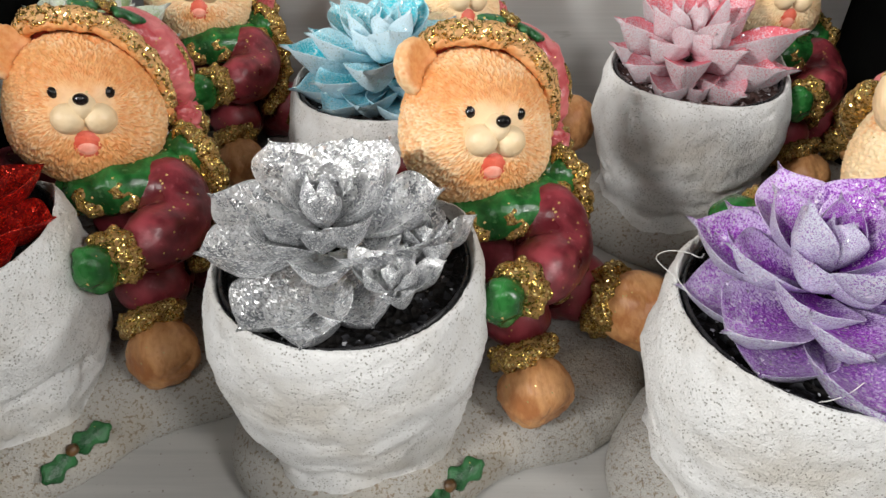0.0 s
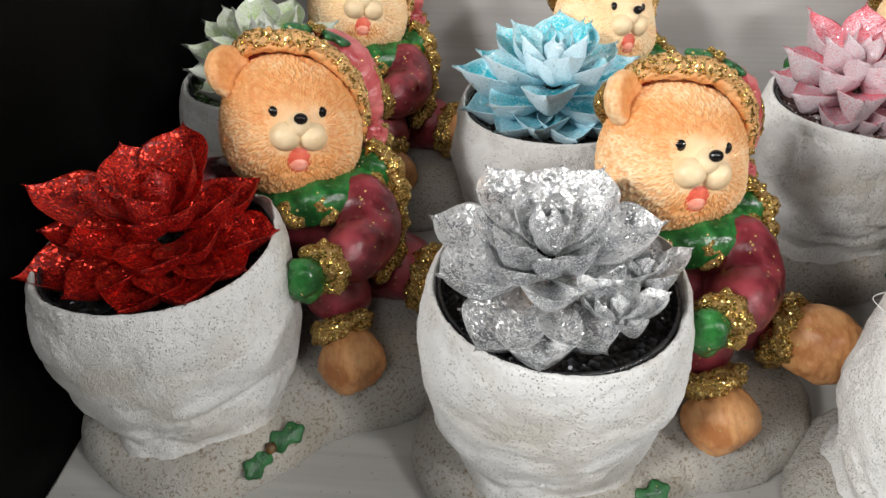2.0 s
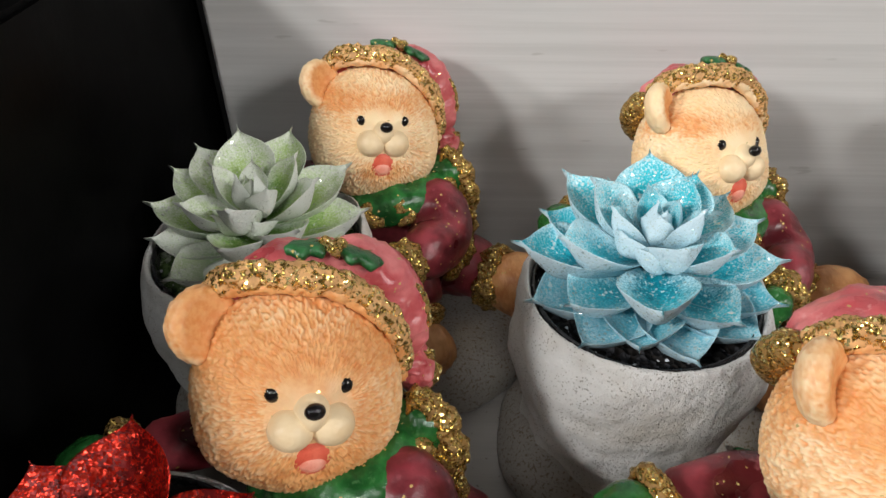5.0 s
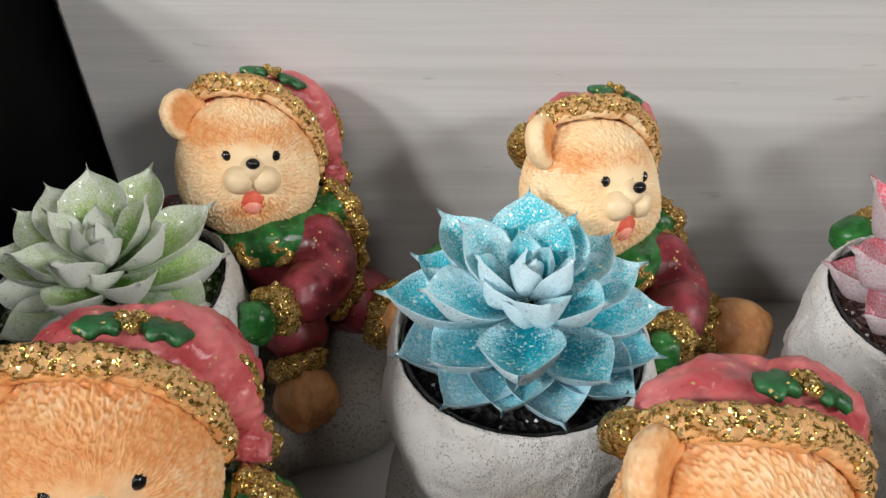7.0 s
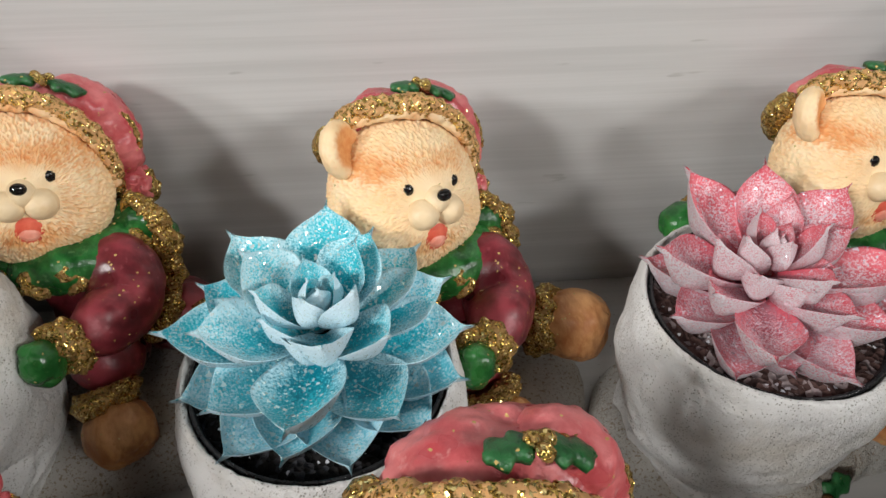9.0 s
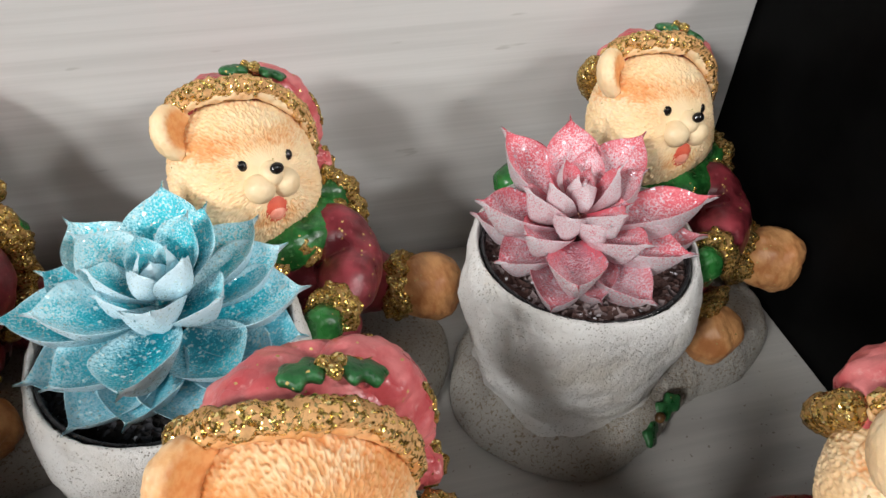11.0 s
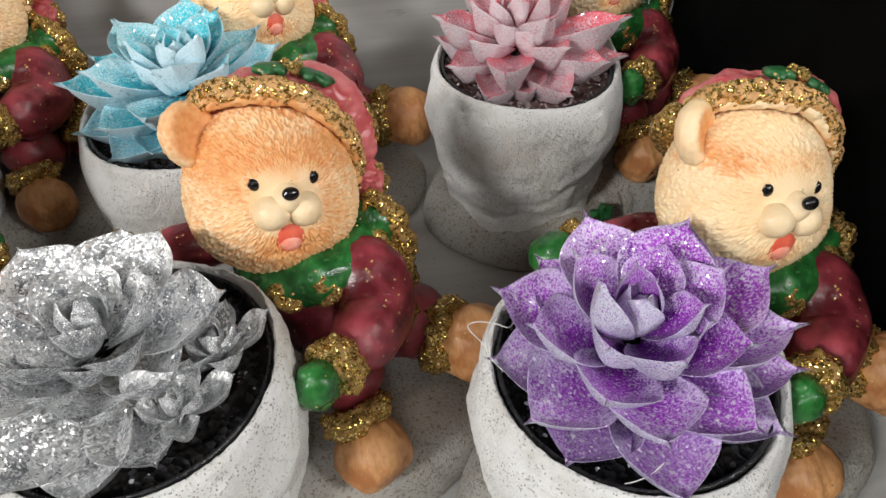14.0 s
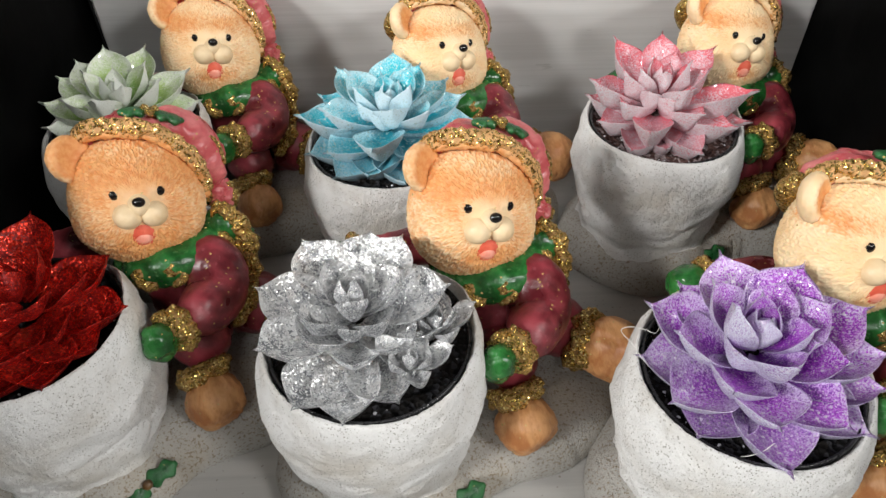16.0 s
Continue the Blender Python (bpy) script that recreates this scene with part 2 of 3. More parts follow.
# second stucco: brown specks, and the base's shade put into its colour
STUCCO, SHADED_STUCCO = stucco("white_stucco", 0.0, 0.0), stucco("shaded_speckled_stucco", 0.7, 0.7)
FUR, PAW, GOLD, BRIM = fur(), paw(), gold("gold_glitter", 0.47, (0.20, 0.11, 0.03)), gold("gold_flecked_fur", 0.435, (0.44, 0.24, 0.095))
CREAM = paint("cream_muzzle", (0.78, 0.57, 0.33), (0.84, 0.66, 0.42), 0.42, 80)
BLACK_GLOSS = paint("black_gloss", (0.006, 0.005, 0.005), (0.012, 0.01, 0.009), 0.12)
MOUTH = paint("salmon_mouth", (0.80, 0.24, 0.16), (0.88, 0.38, 0.28), 0.35)
THROAT = paint("red_throat", (0.62, 0.080, 0.045), (0.76, 0.15, 0.085), 0.4)
CAP = paint("rose_red_cap", (0.50, 0.075, 0.085), (0.74, 0.22, 0.22), 0.36, 90, (0.75, 0.35, 0.33), 0.006)
COAT = paint("maroon_coat", (0.10, 0.010, 0.015), (0.34, 0.048, 0.064), 0.36, 60, (0.44, 0.12, 0.14), 0.006)
GREEN = paint("green_scarf", (0.010, 0.070, 0.014), (0.035, 0.21, 0.045), 0.22, 110, (0.10, 0.25, 0.09), 0.005)
HOLLY = paint("green_holly", (0.010, 0.065, 0.018), (0.028, 0.15, 0.045), 0.35, 220, (0.03, 0.04, 0.015), 0.004)
DARK_BERRY = paint("dark_berry", (0.05, 0.025, 0.01), (0.14, 0.07, 0.02), 0.4)
BOARD, SHELF = board_paint(), shelf_paint()
BLACK_PANEL = paint("black_panel", (0.001, 0.001, 0.001), (0.0025, 0.0025, 0.0025), 0.6, 12)
BLACK_PANEL.node_tree.nodes["Principled BSDF"].inputs["Specular IOR Level"].default_value = 0.06
SIDE = paint("black_side_panel", (0.0010, 0.0010, 0.0010), (0.0028, 0.0028, 0.0028), 0.5, 14)
SIDE.node_tree.nodes["Principled BSDF"].inputs["Specular IOR Level"].default_value = 0.05
ROOM = paint("shop_grey", (0.12, 0.12, 0.12), (0.18, 0.18, 0.175), 0.8, 3)
POT = paint("black_plastic", (0.010, 0.010, 0.011), (0.02, 0.02, 0.022), 0.3, 200)

LEAF = {
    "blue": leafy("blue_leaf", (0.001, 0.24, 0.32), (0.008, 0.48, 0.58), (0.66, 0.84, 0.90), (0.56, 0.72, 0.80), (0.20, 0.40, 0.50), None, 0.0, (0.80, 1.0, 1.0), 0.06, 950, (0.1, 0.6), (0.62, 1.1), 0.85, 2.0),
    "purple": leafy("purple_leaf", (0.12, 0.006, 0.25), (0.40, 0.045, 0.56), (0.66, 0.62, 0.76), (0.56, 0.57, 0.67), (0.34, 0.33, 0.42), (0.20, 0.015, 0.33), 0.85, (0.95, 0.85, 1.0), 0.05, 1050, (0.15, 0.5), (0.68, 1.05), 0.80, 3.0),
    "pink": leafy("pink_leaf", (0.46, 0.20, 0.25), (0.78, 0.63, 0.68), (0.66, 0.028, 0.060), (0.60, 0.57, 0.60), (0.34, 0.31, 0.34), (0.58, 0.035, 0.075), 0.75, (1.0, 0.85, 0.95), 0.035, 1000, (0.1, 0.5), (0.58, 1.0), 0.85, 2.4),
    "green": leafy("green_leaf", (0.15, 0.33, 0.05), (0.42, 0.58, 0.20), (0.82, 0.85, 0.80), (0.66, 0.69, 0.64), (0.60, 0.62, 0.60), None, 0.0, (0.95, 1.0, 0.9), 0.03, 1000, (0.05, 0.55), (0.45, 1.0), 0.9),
    "silver": foil("silver_leaf", (0.24, 0.25, 0.265), (0.58, 0.59, 0.61), (1.0, 1.0, 1.0), 1500, 1.0, 0.42, 0.45),
    "red": foil("red_leaf", (0.16, 0.003, 0.003), (0.36, 0.010, 0.008), (1.0, 0.07, 0.04), 1250, 0.70, 0.42, 0.30),
}
SOIL = {
    "blue": soil("dark_soil", (0.002, 0.002, 0.002), (0.010, 0.008, 0.007), (0.03, 0.03, 0.034)),
    "pink": soil("brown_soil", (0.03, 0.016, 0.014), (0.10, 0.055, 0.048), (0.26, 0.21, 0.21)),
    "green": soil("mossy_soil", (0.02, 0.04, 0.015), (0.10, 0.16, 0.05), (0.30, 0.34, 0.25)),
}


# ---- mesh tools ----
def lattice(i):
    h = (i[:, 0] * 374761393 + i[:, 1] * 668265263 + i[:, 2] * 2147483647 + 144665) & 0xFFFFFFFF
    h = ((h ^ (h >> 13)) * 1274126177) & 0xFFFFFFFF
    return ((h ^ (h >> 16)) & 0xFFFF) / 65535.0


def vnoise(p):
    """Smooth value noise, 0 to 1, at points of unit spacing."""
    p = np.asarray(p, float)
    i = np.floor(p).astype(np.int64)
    f = p - i
    f = f * f * (3 - 2 * f)
    out = np.zeros(len(p))
    for dx in (0, 1):
        for dy in (0, 1):
            for dz in (0, 1):
                w = (f[:, 0] if dx else 1 - f[:, 0]) * (f[:, 1] if dy else 1 - f[:, 1]) * (f[:, 2] if dz else 1 - f[:, 2])
                out += w * lattice(i + np.array([dx, dy, dz]))
    return out


def fbm(p, octaves=3):
    return sum(vnoise(np.asarray(p) * 2 ** k + 17.3 * k) * 0.5 ** k for k in range(octaves)) / sum(0.5 ** k for k in range(octaves))


def sheet(v, wrap_u=True, wrap_v=False):
    """Quads over a grid of points, rows by columns by 3; wrap_u closes the columns."""
    rows, cols = v.shape[:2]
    r = np.arange(rows if wrap_v else rows - 1)
    c = np.arange(cols if wrap_u else cols - 1)
    a, b = np.meshgrid(r, c, indexing="ij")
    a, b = a.ravel(), b.ravel()
    a2, b2 = (a + 1) % rows, (b + 1) % cols
    return np.stack([a * cols + b, a * cols + b2, a2 * cols + b2, a2 * cols + b], 1)


def piece(v, faces, mat=0, **attrs):
    flat = v.reshape(-1, 3)
    return flat, faces, mat, {k: np.broadcast_to(np.asarray(x, float).ravel(), (len(flat),)) for k, x in attrs.items()}


def joined(name, pieces, mats):
    """One mesh from several pieces, each with its own material."""
    vs, fs, ms, off = [], [], [], 0
    keys = sorted({k for p in pieces for k in p[3]})
    at = {k: [] for k in keys}
    for v, f, m, a in pieces:
        vs.append(v), fs.append(f + off), ms.append(np.full(len(f), m))
        for k in keys:
            at[k].append(a.get(k, np.zeros(len(v))))
        off += len(v)
    me = bpy.data.meshes.new(name)
    me.from_pydata(np.concatenate(vs).tolist(), [], np.concatenate(fs).tolist())
    for m in mats:
        me.materials.append(m)
    me.polygons.foreach_set("material_index", np.concatenate(ms).astype(np.int32))
    me.polygons.foreach_set("use_smooth", np.ones(len(me.polygons), bool))
    for k in keys:
        me.attributes.new(k, "FLOAT", "POINT").data.foreach_set("value", np.concatenate(at[k]).astype(np.float32))
    me.update()
    return me


def frame_of(ahead, up=(0, 0, 1)):
    """Right, ahead and up as unit rows."""
    f = np.array(ahead, float) / np.linalg.norm(ahead)
    r = np.cross(f, np.array(up, float))
    r /= np.linalg.norm(r)
    return np.array([r, f, np.cross(r, f)])


def ball(centre, axes, radii, nu=32, nv=20, mat=0, lumps=0.0, grain=150, **attrs):
    """An ellipsoid with its pole ahead, with lumps."""
    th, ph = np.meshgrid(np.linspace(0.001, np.pi - 0.001, nv), np.linspace(0, 2 * np.pi, nu, endpoint=False), indexing="ij")
    d = np.stack([np.sin(th) * np.cos(ph) * radii[0], np.cos(th) * radii[1], np.sin(th) * np.sin(ph) * radii[2]], -1)
    v = d @ axes + np.array(centre)
    if lumps:
        n = d @ axes
        n /= np.linalg.norm(n, axis=-1, keepdims=True)
        v = v + n * ((fbm(v.reshape(-1, 3) * grain) - 0.5).reshape(v.shape[:2]) * lumps * 2)[..., None]
    return piece(v, sheet(v), mat, **attrs)


def spline(points, n):
    """A smooth curve through points of any width, n steps to a stretch."""
    p = np.array(points, float)
    p = np.vstack([2 * p[0] - p[1], p, 2 * p[-1] - p[-2]])
    out = []
    for i in range(1, len(p) - 2):
        for t in np.linspace(0, 1, n, endpoint=False):
            a, b, c, d = p[i - 1:i + 3]
            out.append(0.5 * (2 * b + (c - a) * t + (2 * a - 5 * b + 4 * c - d) * t * t + (3 * b - a - 3 * c + d) * t ** 3))
    out.append(p[-2])
    return np.array(out)


def tube(points, n=16, steps=10, mat=0, lumps=0.0, grain=150, flat=1.0, up=(0, 0, 1), **attrs):
    """A rounded tube through rows of x, y, z, radius; flat squeezes it along up."""
    q = spline(points, steps)
    c, r = q[:, :3], q[:, 3].copy()
    s = np.concatenate([[0], np.cumsum(np.linalg.norm(np.diff(c, axis=0), axis=1))])
    for d in (s, s[-1] - s):
        k = np.clip(d / np.maximum(r, 1e-6), 0, 1)
        r = r * np.sqrt(np.clip(1 - (1 - k) ** 2, 0.002, 1))
    tan = np.gradient(c, axis=0)
    tan /= np.linalg.norm(tan, axis=1, keepdims=True)
    side = np.cross(tan, np.array(up, float))
    side /= np.maximum(np.linalg.norm(side, axis=1, keepdims=True), 1e-9)
    over = np.cross(side, tan)
    a = np.linspace(0, 2 * np.pi, n, endpoint=False)
    ring = np.cos(a)[None, :, None] * side[:, None] + flat * np.sin(a)[None, :, None] * over[:, None]
    v = c[:, None] + ring * r[:, None, None]
    if lumps:
        v = v + ring * ((fbm(v.reshape(-1, 3) * grain) - 0.5).reshape(v.shape[:2]) * lumps * 2)[..., None]
    return piece(v, sheet(v), mat, **attrs)


def loop(centre, axis, big, small, n=48, m=14, mat=0, lumps=0.0, grain=250, squash=1.0):
    """A lumpy ring round an axis."""
    fr = frame_of(axis, (0.1, 0.2, 1))
    a, b = np.meshgrid(np.linspace(0, 2 * np.pi, n, endpoint=False), np.linspace(0, 2 * np.pi, m, endpoint=False), indexing="ij")
    rad = np.cos(a)[..., None] * fr[0] + squash * np.sin(a)[..., None] * fr[2]
    off = np.cos(b)[..., None] * rad + np.sin(b)[..., None] * fr[1]
    v = np.array(centre) + rad * big + off * small
    if lumps:
        v = v + off * ((fbm(v.reshape(-1, 3) * grain) - 0.5).reshape(v.shape[:2]) * lumps * 2)[..., None]
    return piece(v, sheet(v, True, True), mat)


def part(name, me, parent, label="", at=None):
    ob = new(name, me)
    ob.parent = parent
    if at is not None:
        ob.matrix_basis = at
    return tagged(ob, label)


def box(name, lo, hi, mat, bevel=0.002):
    bm = bmesh.new()
    bmesh.ops.create_cube(bm, size=1.0)
    for v in bm.verts:
        v.co = Vector([lo[i] + (v.co[i] + 0.5) * (hi[i] - lo[i]) for i in range(3)])
    if bevel:
        bmesh.ops.bevel(bm, geom=bm.edges[:], offset=bevel, segments=2, affect="EDGES")
    me = bpy.data.meshes.new(name)
    bm.to_mesh(me)
    bm.free()
    me.materials.append(mat)
    return new(name, me)


# ---- setting ----
tagged(box("shelf", (-0.232, -0.10, -0.018), (0.262, 0.442, 0.0), SHELF), "white laminate shelf board with faint streaks", "shelf", kind="structure")
tagged(box("back_board", (-0.225, 0.442, -0.018), (0.262, 0.456, 0.62), BOARD), "white back board with a faint grey wood grain", "panel", kind="structure")
tagged(box("side_panel", (-0.246, -0.10, -0.018), (-0.232, 0.456, 0.195), SIDE), "low black side panel of the display, faintly smudged", "panel", kind="structure")
tagged(box("side_panel", (0.262, -0.10, -0.018), (0.276, 0.456, 0.180), SIDE), "low black side panel of the display, faintly smudged", "panel", kind="structure")
tagged(box("wall_back", (-1.6, 0.50, -0.9), (1.6, 0.56, 0.9), BLACK_PANEL), "black panel behind the display", "panel", kind="structure")
tagged(box("floor", (-4, -3, -0.95), (4, 0.6, -0.9), BLACK_PANEL, 0), "dark shop floor", "floor", kind="structure")
tagged(box("ceiling", (-4, -3, 1.82), (4, 0.62, 1.88), ROOM, 0), "grey shop ceiling", "ceiling", kind="structure")
tagged(box("wall_south", (-4, -3.1, -0.95), (4, -3, 1.88), ROOM, 0), "plain grey shop wall", "wall", kind="structure")

# ---- the bear planter ----
R_AX = np.array([0.9573, 0.2391, -0.1631])
F_AX = np.array([0.2858, -0.8758, 0.3890])
F_AX = F_AX - R_AX * (R_AX @ F_AX)
F_AX /= np.linalg.norm(F_AX)
U_AX = np.cross(F_AX, R_AX)
AXES = np.array([R_AX, F_AX, U_AX])
FACE = np.array([0.0510, 0.0395, 0.1275]) - 0.0215 * F_AX - 0.0022 * U_AX
HEAD = FACE - 0.0042 * U_AX


def on_head(r, f, u):
    return FACE + np.array([r, f, u]) @ AXES


def head_piece():
    """The furry head: an ellipsoid with full cheeks, and tufts that run away from the nose."""
    nu, nv = 480, 220
    th, ph = np.meshgrid(np.linspace(0.002, np.pi - 0.002, nv), np.linspace(-np.pi / 2, 1.5 * np.pi, nu, endpoint=False), indexing="ij")
    x, y, z = np.sin(th) * np.cos(ph), np.cos(th), np.sin(th) * np.sin(ph)
    rad = 1 / np.sqrt((x / 0.0290) ** 2 + (y / 0.0242) ** 2 + (z / 0.0304) ** 2)
    for cx in (-1, 1):
        rad = rad + 0.0030 * np.exp(-(((x - cx * 0.72) / 0.42) ** 2 + ((y - 0.50) / 0.5) ** 2 + ((z + 0.42) / 0.36) ** 2))
        rad = rad - 0.0016 * np.exp(-(((x - cx * 0.38) / 0.15) ** 2 + ((z - 0.10) / 0.14) ** 2)) * (y > 0)
    rad = rad + 0.0016 * np.exp(-((x / 0.4) ** 2 + ((z + 0.78) / 0.25) ** 2)) * (y > 0)
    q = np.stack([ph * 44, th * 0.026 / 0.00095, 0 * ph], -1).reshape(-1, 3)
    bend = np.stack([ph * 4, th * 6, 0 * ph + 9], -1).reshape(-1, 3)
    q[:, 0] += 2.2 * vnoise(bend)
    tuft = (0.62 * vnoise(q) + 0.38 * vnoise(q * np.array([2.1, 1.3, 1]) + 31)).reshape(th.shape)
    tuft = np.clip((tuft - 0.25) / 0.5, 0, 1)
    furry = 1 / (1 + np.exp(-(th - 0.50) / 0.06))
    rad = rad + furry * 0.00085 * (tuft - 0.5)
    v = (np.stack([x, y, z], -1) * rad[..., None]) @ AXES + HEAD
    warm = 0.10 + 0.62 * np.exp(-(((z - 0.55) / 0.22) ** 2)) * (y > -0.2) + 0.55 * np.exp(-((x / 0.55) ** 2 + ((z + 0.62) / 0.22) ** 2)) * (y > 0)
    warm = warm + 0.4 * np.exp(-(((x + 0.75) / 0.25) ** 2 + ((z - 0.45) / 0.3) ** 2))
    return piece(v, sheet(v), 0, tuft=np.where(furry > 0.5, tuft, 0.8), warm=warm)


def ear_piece():
    """A round ear, hollow in front."""
    axes = frame_of(0.15 * U_AX + 0.80 * F_AX + 0.52 * R_AX)
    th, ph = np.meshgrid(np.linspace(0.001, np.pi - 0.001, 44), np.linspace(0, 2 * np.pi, 72, endpoint=False), indexing="ij")
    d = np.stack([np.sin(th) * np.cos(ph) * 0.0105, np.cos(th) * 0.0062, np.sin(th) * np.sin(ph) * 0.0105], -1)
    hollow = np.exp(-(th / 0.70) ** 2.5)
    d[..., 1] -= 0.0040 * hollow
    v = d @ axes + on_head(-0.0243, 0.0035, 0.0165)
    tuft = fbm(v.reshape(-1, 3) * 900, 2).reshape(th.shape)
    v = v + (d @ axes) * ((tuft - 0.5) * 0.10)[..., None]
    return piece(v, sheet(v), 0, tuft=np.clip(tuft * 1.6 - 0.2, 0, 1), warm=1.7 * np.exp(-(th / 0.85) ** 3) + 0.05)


def leaf_flat(centre, along, normal, length, width, mat, lobes=3):
    """A small lobed holly leaf with thickness."""
    a = np.array(along, float) / np.linalg.norm(along)
    nrm = np.array(normal, float) / np.linalg.norm(normal)
    s = np.cross(nrm, a)
    s /= np.linalg.norm(s)
    nrm = np.cross(a, s)
    k = np.linspace(0, 2 * np.pi, 40, endpoint=False)
    rim = np.stack([np.cos(k) * length / 2, np.sin(k) * width / 2 * (1 + 0.28 * np.cos(lobes * 2 * k))], -1)
    rows = []
    for rr, h in ((0.001, 0.0016), (0.5, 0.0015), (0.85, 0.0011), (1.0, 0.0004), (0.95, -0.0012), (0.001, -0.0012)):
        rows.append(np.array(centre) + rr * (rim[:, :1] * a + rim[:, 1:] * s) + h * nrm + (rr * rim[:, 1:] / width) ** 2 * nrm * -0.002)
    v = np.array(rows)
    return piece(v, sheet(v), mat)


def foot(centre, ahead, wide, tall, deep, up=(0, 0, 1)):
    """A stubby paw: a barrel with a rounded flat sole and creases across it."""
    axes = frame_of(ahead, up)
    th, ph = np.meshgrid(np.linspace(0.001, np.pi - 0.001, 60), np.linspace(0, 2 * np.pi, 80, endpoint=False), indexing="ij")
    p = 0.78
    ct, st = np.sign(np.cos(th)) * np.abs(np.cos(th)) ** p, np.sin(th) ** p
    d = np.stack([st * np.cos(ph) * wide, ct * deep, st * np.sin(ph) * tall], -1)
    v = d @ axes + np.array(centre)
    n = fbm(v.reshape(-1, 3) * 170, 3).reshape(th.shape)
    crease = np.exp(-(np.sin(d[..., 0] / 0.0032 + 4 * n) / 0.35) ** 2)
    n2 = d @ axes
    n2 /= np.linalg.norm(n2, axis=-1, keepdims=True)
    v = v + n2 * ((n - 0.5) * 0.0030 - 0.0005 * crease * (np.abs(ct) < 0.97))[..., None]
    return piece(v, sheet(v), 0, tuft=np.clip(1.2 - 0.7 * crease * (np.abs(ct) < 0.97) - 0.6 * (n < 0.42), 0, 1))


def figure_parts():
    """The cast bear, part by part: rows of name, mesh and label. The first row, the coat, carries the rest."""
    rows = []

    def add(name, pieces, mats, label=""):
        rows.append((name, joined(name, pieces, mats), label))

    add("bear_figurine", [ball((0.060, 0.054, 0.061), frame_of((0.3, -0.9, 0.1)), (0.0265, 0.0240, 0.0360), 80, 60, 0, 0.0030, 70)], [COAT])
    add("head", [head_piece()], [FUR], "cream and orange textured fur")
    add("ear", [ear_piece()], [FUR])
    muzzle = [ball(on_head(s * 0.0052, 0.0220, -0.0074), AXES, (0.0061, 0.0064, 0.0058), 36, 24) for s in (-1, 1)]
    muzzle.append(ball(on_head(0, 0.0212, -0.0030), AXES, (0.0050, 0.0074, 0.0056), 36, 24))
    muzzle += [ball(on_head(s * 0.0090, 0.0186, 0.0020), AXES, (0.0033, 0.0028, 0.0033), 24, 16) for s in (-1, 1)]
    add("muzzle", muzzle, [CREAM], "smooth cream muzzle")
    for s in (-1, 1):
        add("eye", [ball(on_head(s * 0.0091, 0.0206, 0.0022), AXES, (0.0023, 0.0020, 0.0025), 24, 16)], [BLACK_GLOSS], "glossy black eye")
    add("nose", [ball(on_head(0, 0.0292, -0.0003), AXES, (0.0027, 0.0020, 0.0022), 24, 16)], [BLACK_GLOSS], "glossy black nose")
    chin = frame_of(F_AX - 0.12 * U_AX, U_AX)
    add("mouth", [ball(on_head(0.0, 0.0207, -0.0150), chin, (0.0061, 0.0029, 0.0074), 36, 24, 0), ball(on_head(0.0, 0.0214, -0.0176), chin, (0.0041, 0.0021, 0.0034), 32, 20, 1)], [THROAT, MOUTH], "open mouth with a salmon tongue")
    # hat: tan roll with a glitter brim, folded cap, seam, pompom, holly
    brim = [(-0.0215, -0.008, 0.0215), (-0.0165, 0.003, 0.0275), (-0.005, 0.0095, 0.0290), (0.008, 0.0115, 0.0270), (0.0200, 0.0100, 0.0190), (0.0275, 0.0060, 0.0075), (0.0300, 0.000, -0.0055)]
    low = [(*on_head(r, f + 0.0010, u - 0.0020), 0.0022) for r, f, u in brim]
    top = [(*on_head(r, f + 0.0004, u + 0.0006), 0.0040) for r, f, u in brim]
    back = [(-0.0215, -0.008, 0.0215), (-0.021, -0.018, 0.014), (-0.010, -0.025, 0.006), (0.010, -0.025, -0.004), (0.025, -0.015, -0.010), (0.0300, -0.001, -0.007)]
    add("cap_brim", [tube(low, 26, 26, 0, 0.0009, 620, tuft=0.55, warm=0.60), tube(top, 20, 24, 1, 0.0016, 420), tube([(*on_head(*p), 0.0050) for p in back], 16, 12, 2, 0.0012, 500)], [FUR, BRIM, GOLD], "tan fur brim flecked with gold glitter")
    add("cap", [ball(on_head(0.0065, -0.0095, 0.0160), AXES, (0.0268, 0.0195, 0.0184), 96, 64, 0, 0.0034, 120),
                tube([(*on_head(0.008, -0.006, 0.029), 0.010), (*on_head(0.025, -0.007, 0.021), 0.0115), (*on_head(0.033, -0.009, 0.007), 0.0088), (*on_head(0.0365, -0.010, -0.004), 0.005)], 36, 18, 0, 0.0026, 170)], [CAP], "rose-red painted stocking cap")
    add("cap_trim", [tube([(*on_head(0.006, 0.000, 0.0358), 0.0013), (*on_head(0.021, -0.001, 0.0305), 0.0016), (*on_head(0.0360, -0.002, 0.0190), 0.0018), (*on_head(0.0405, -0.004, 0.006), 0.0016)], 10, 20, 0, 0.0011, 600)], [GOLD], "gold glitter seam")
    add("pompom", [ball(on_head(0.0375, -0.0095, -0.0090), AXES, (0.0072, 0.0070, 0.0074), 48, 36, 0, 0.0026, 330), ball(on_head(0.0398, -0.0105, -0.0105), AXES, (0.0062, 0.0062, 0.0072), 40, 30, 1, 0.0026, 420)], [CAP, GOLD], "red pompom dusted with gold")
    add("holly_leaf", [leaf_flat(on_head(0.0035, 0.0030, 0.0352), R_AX - 0.2 * F_AX, U_AX + 0.3 * F_AX, 0.0130, 0.0078, 0)], [HOLLY], "green holly leaf")
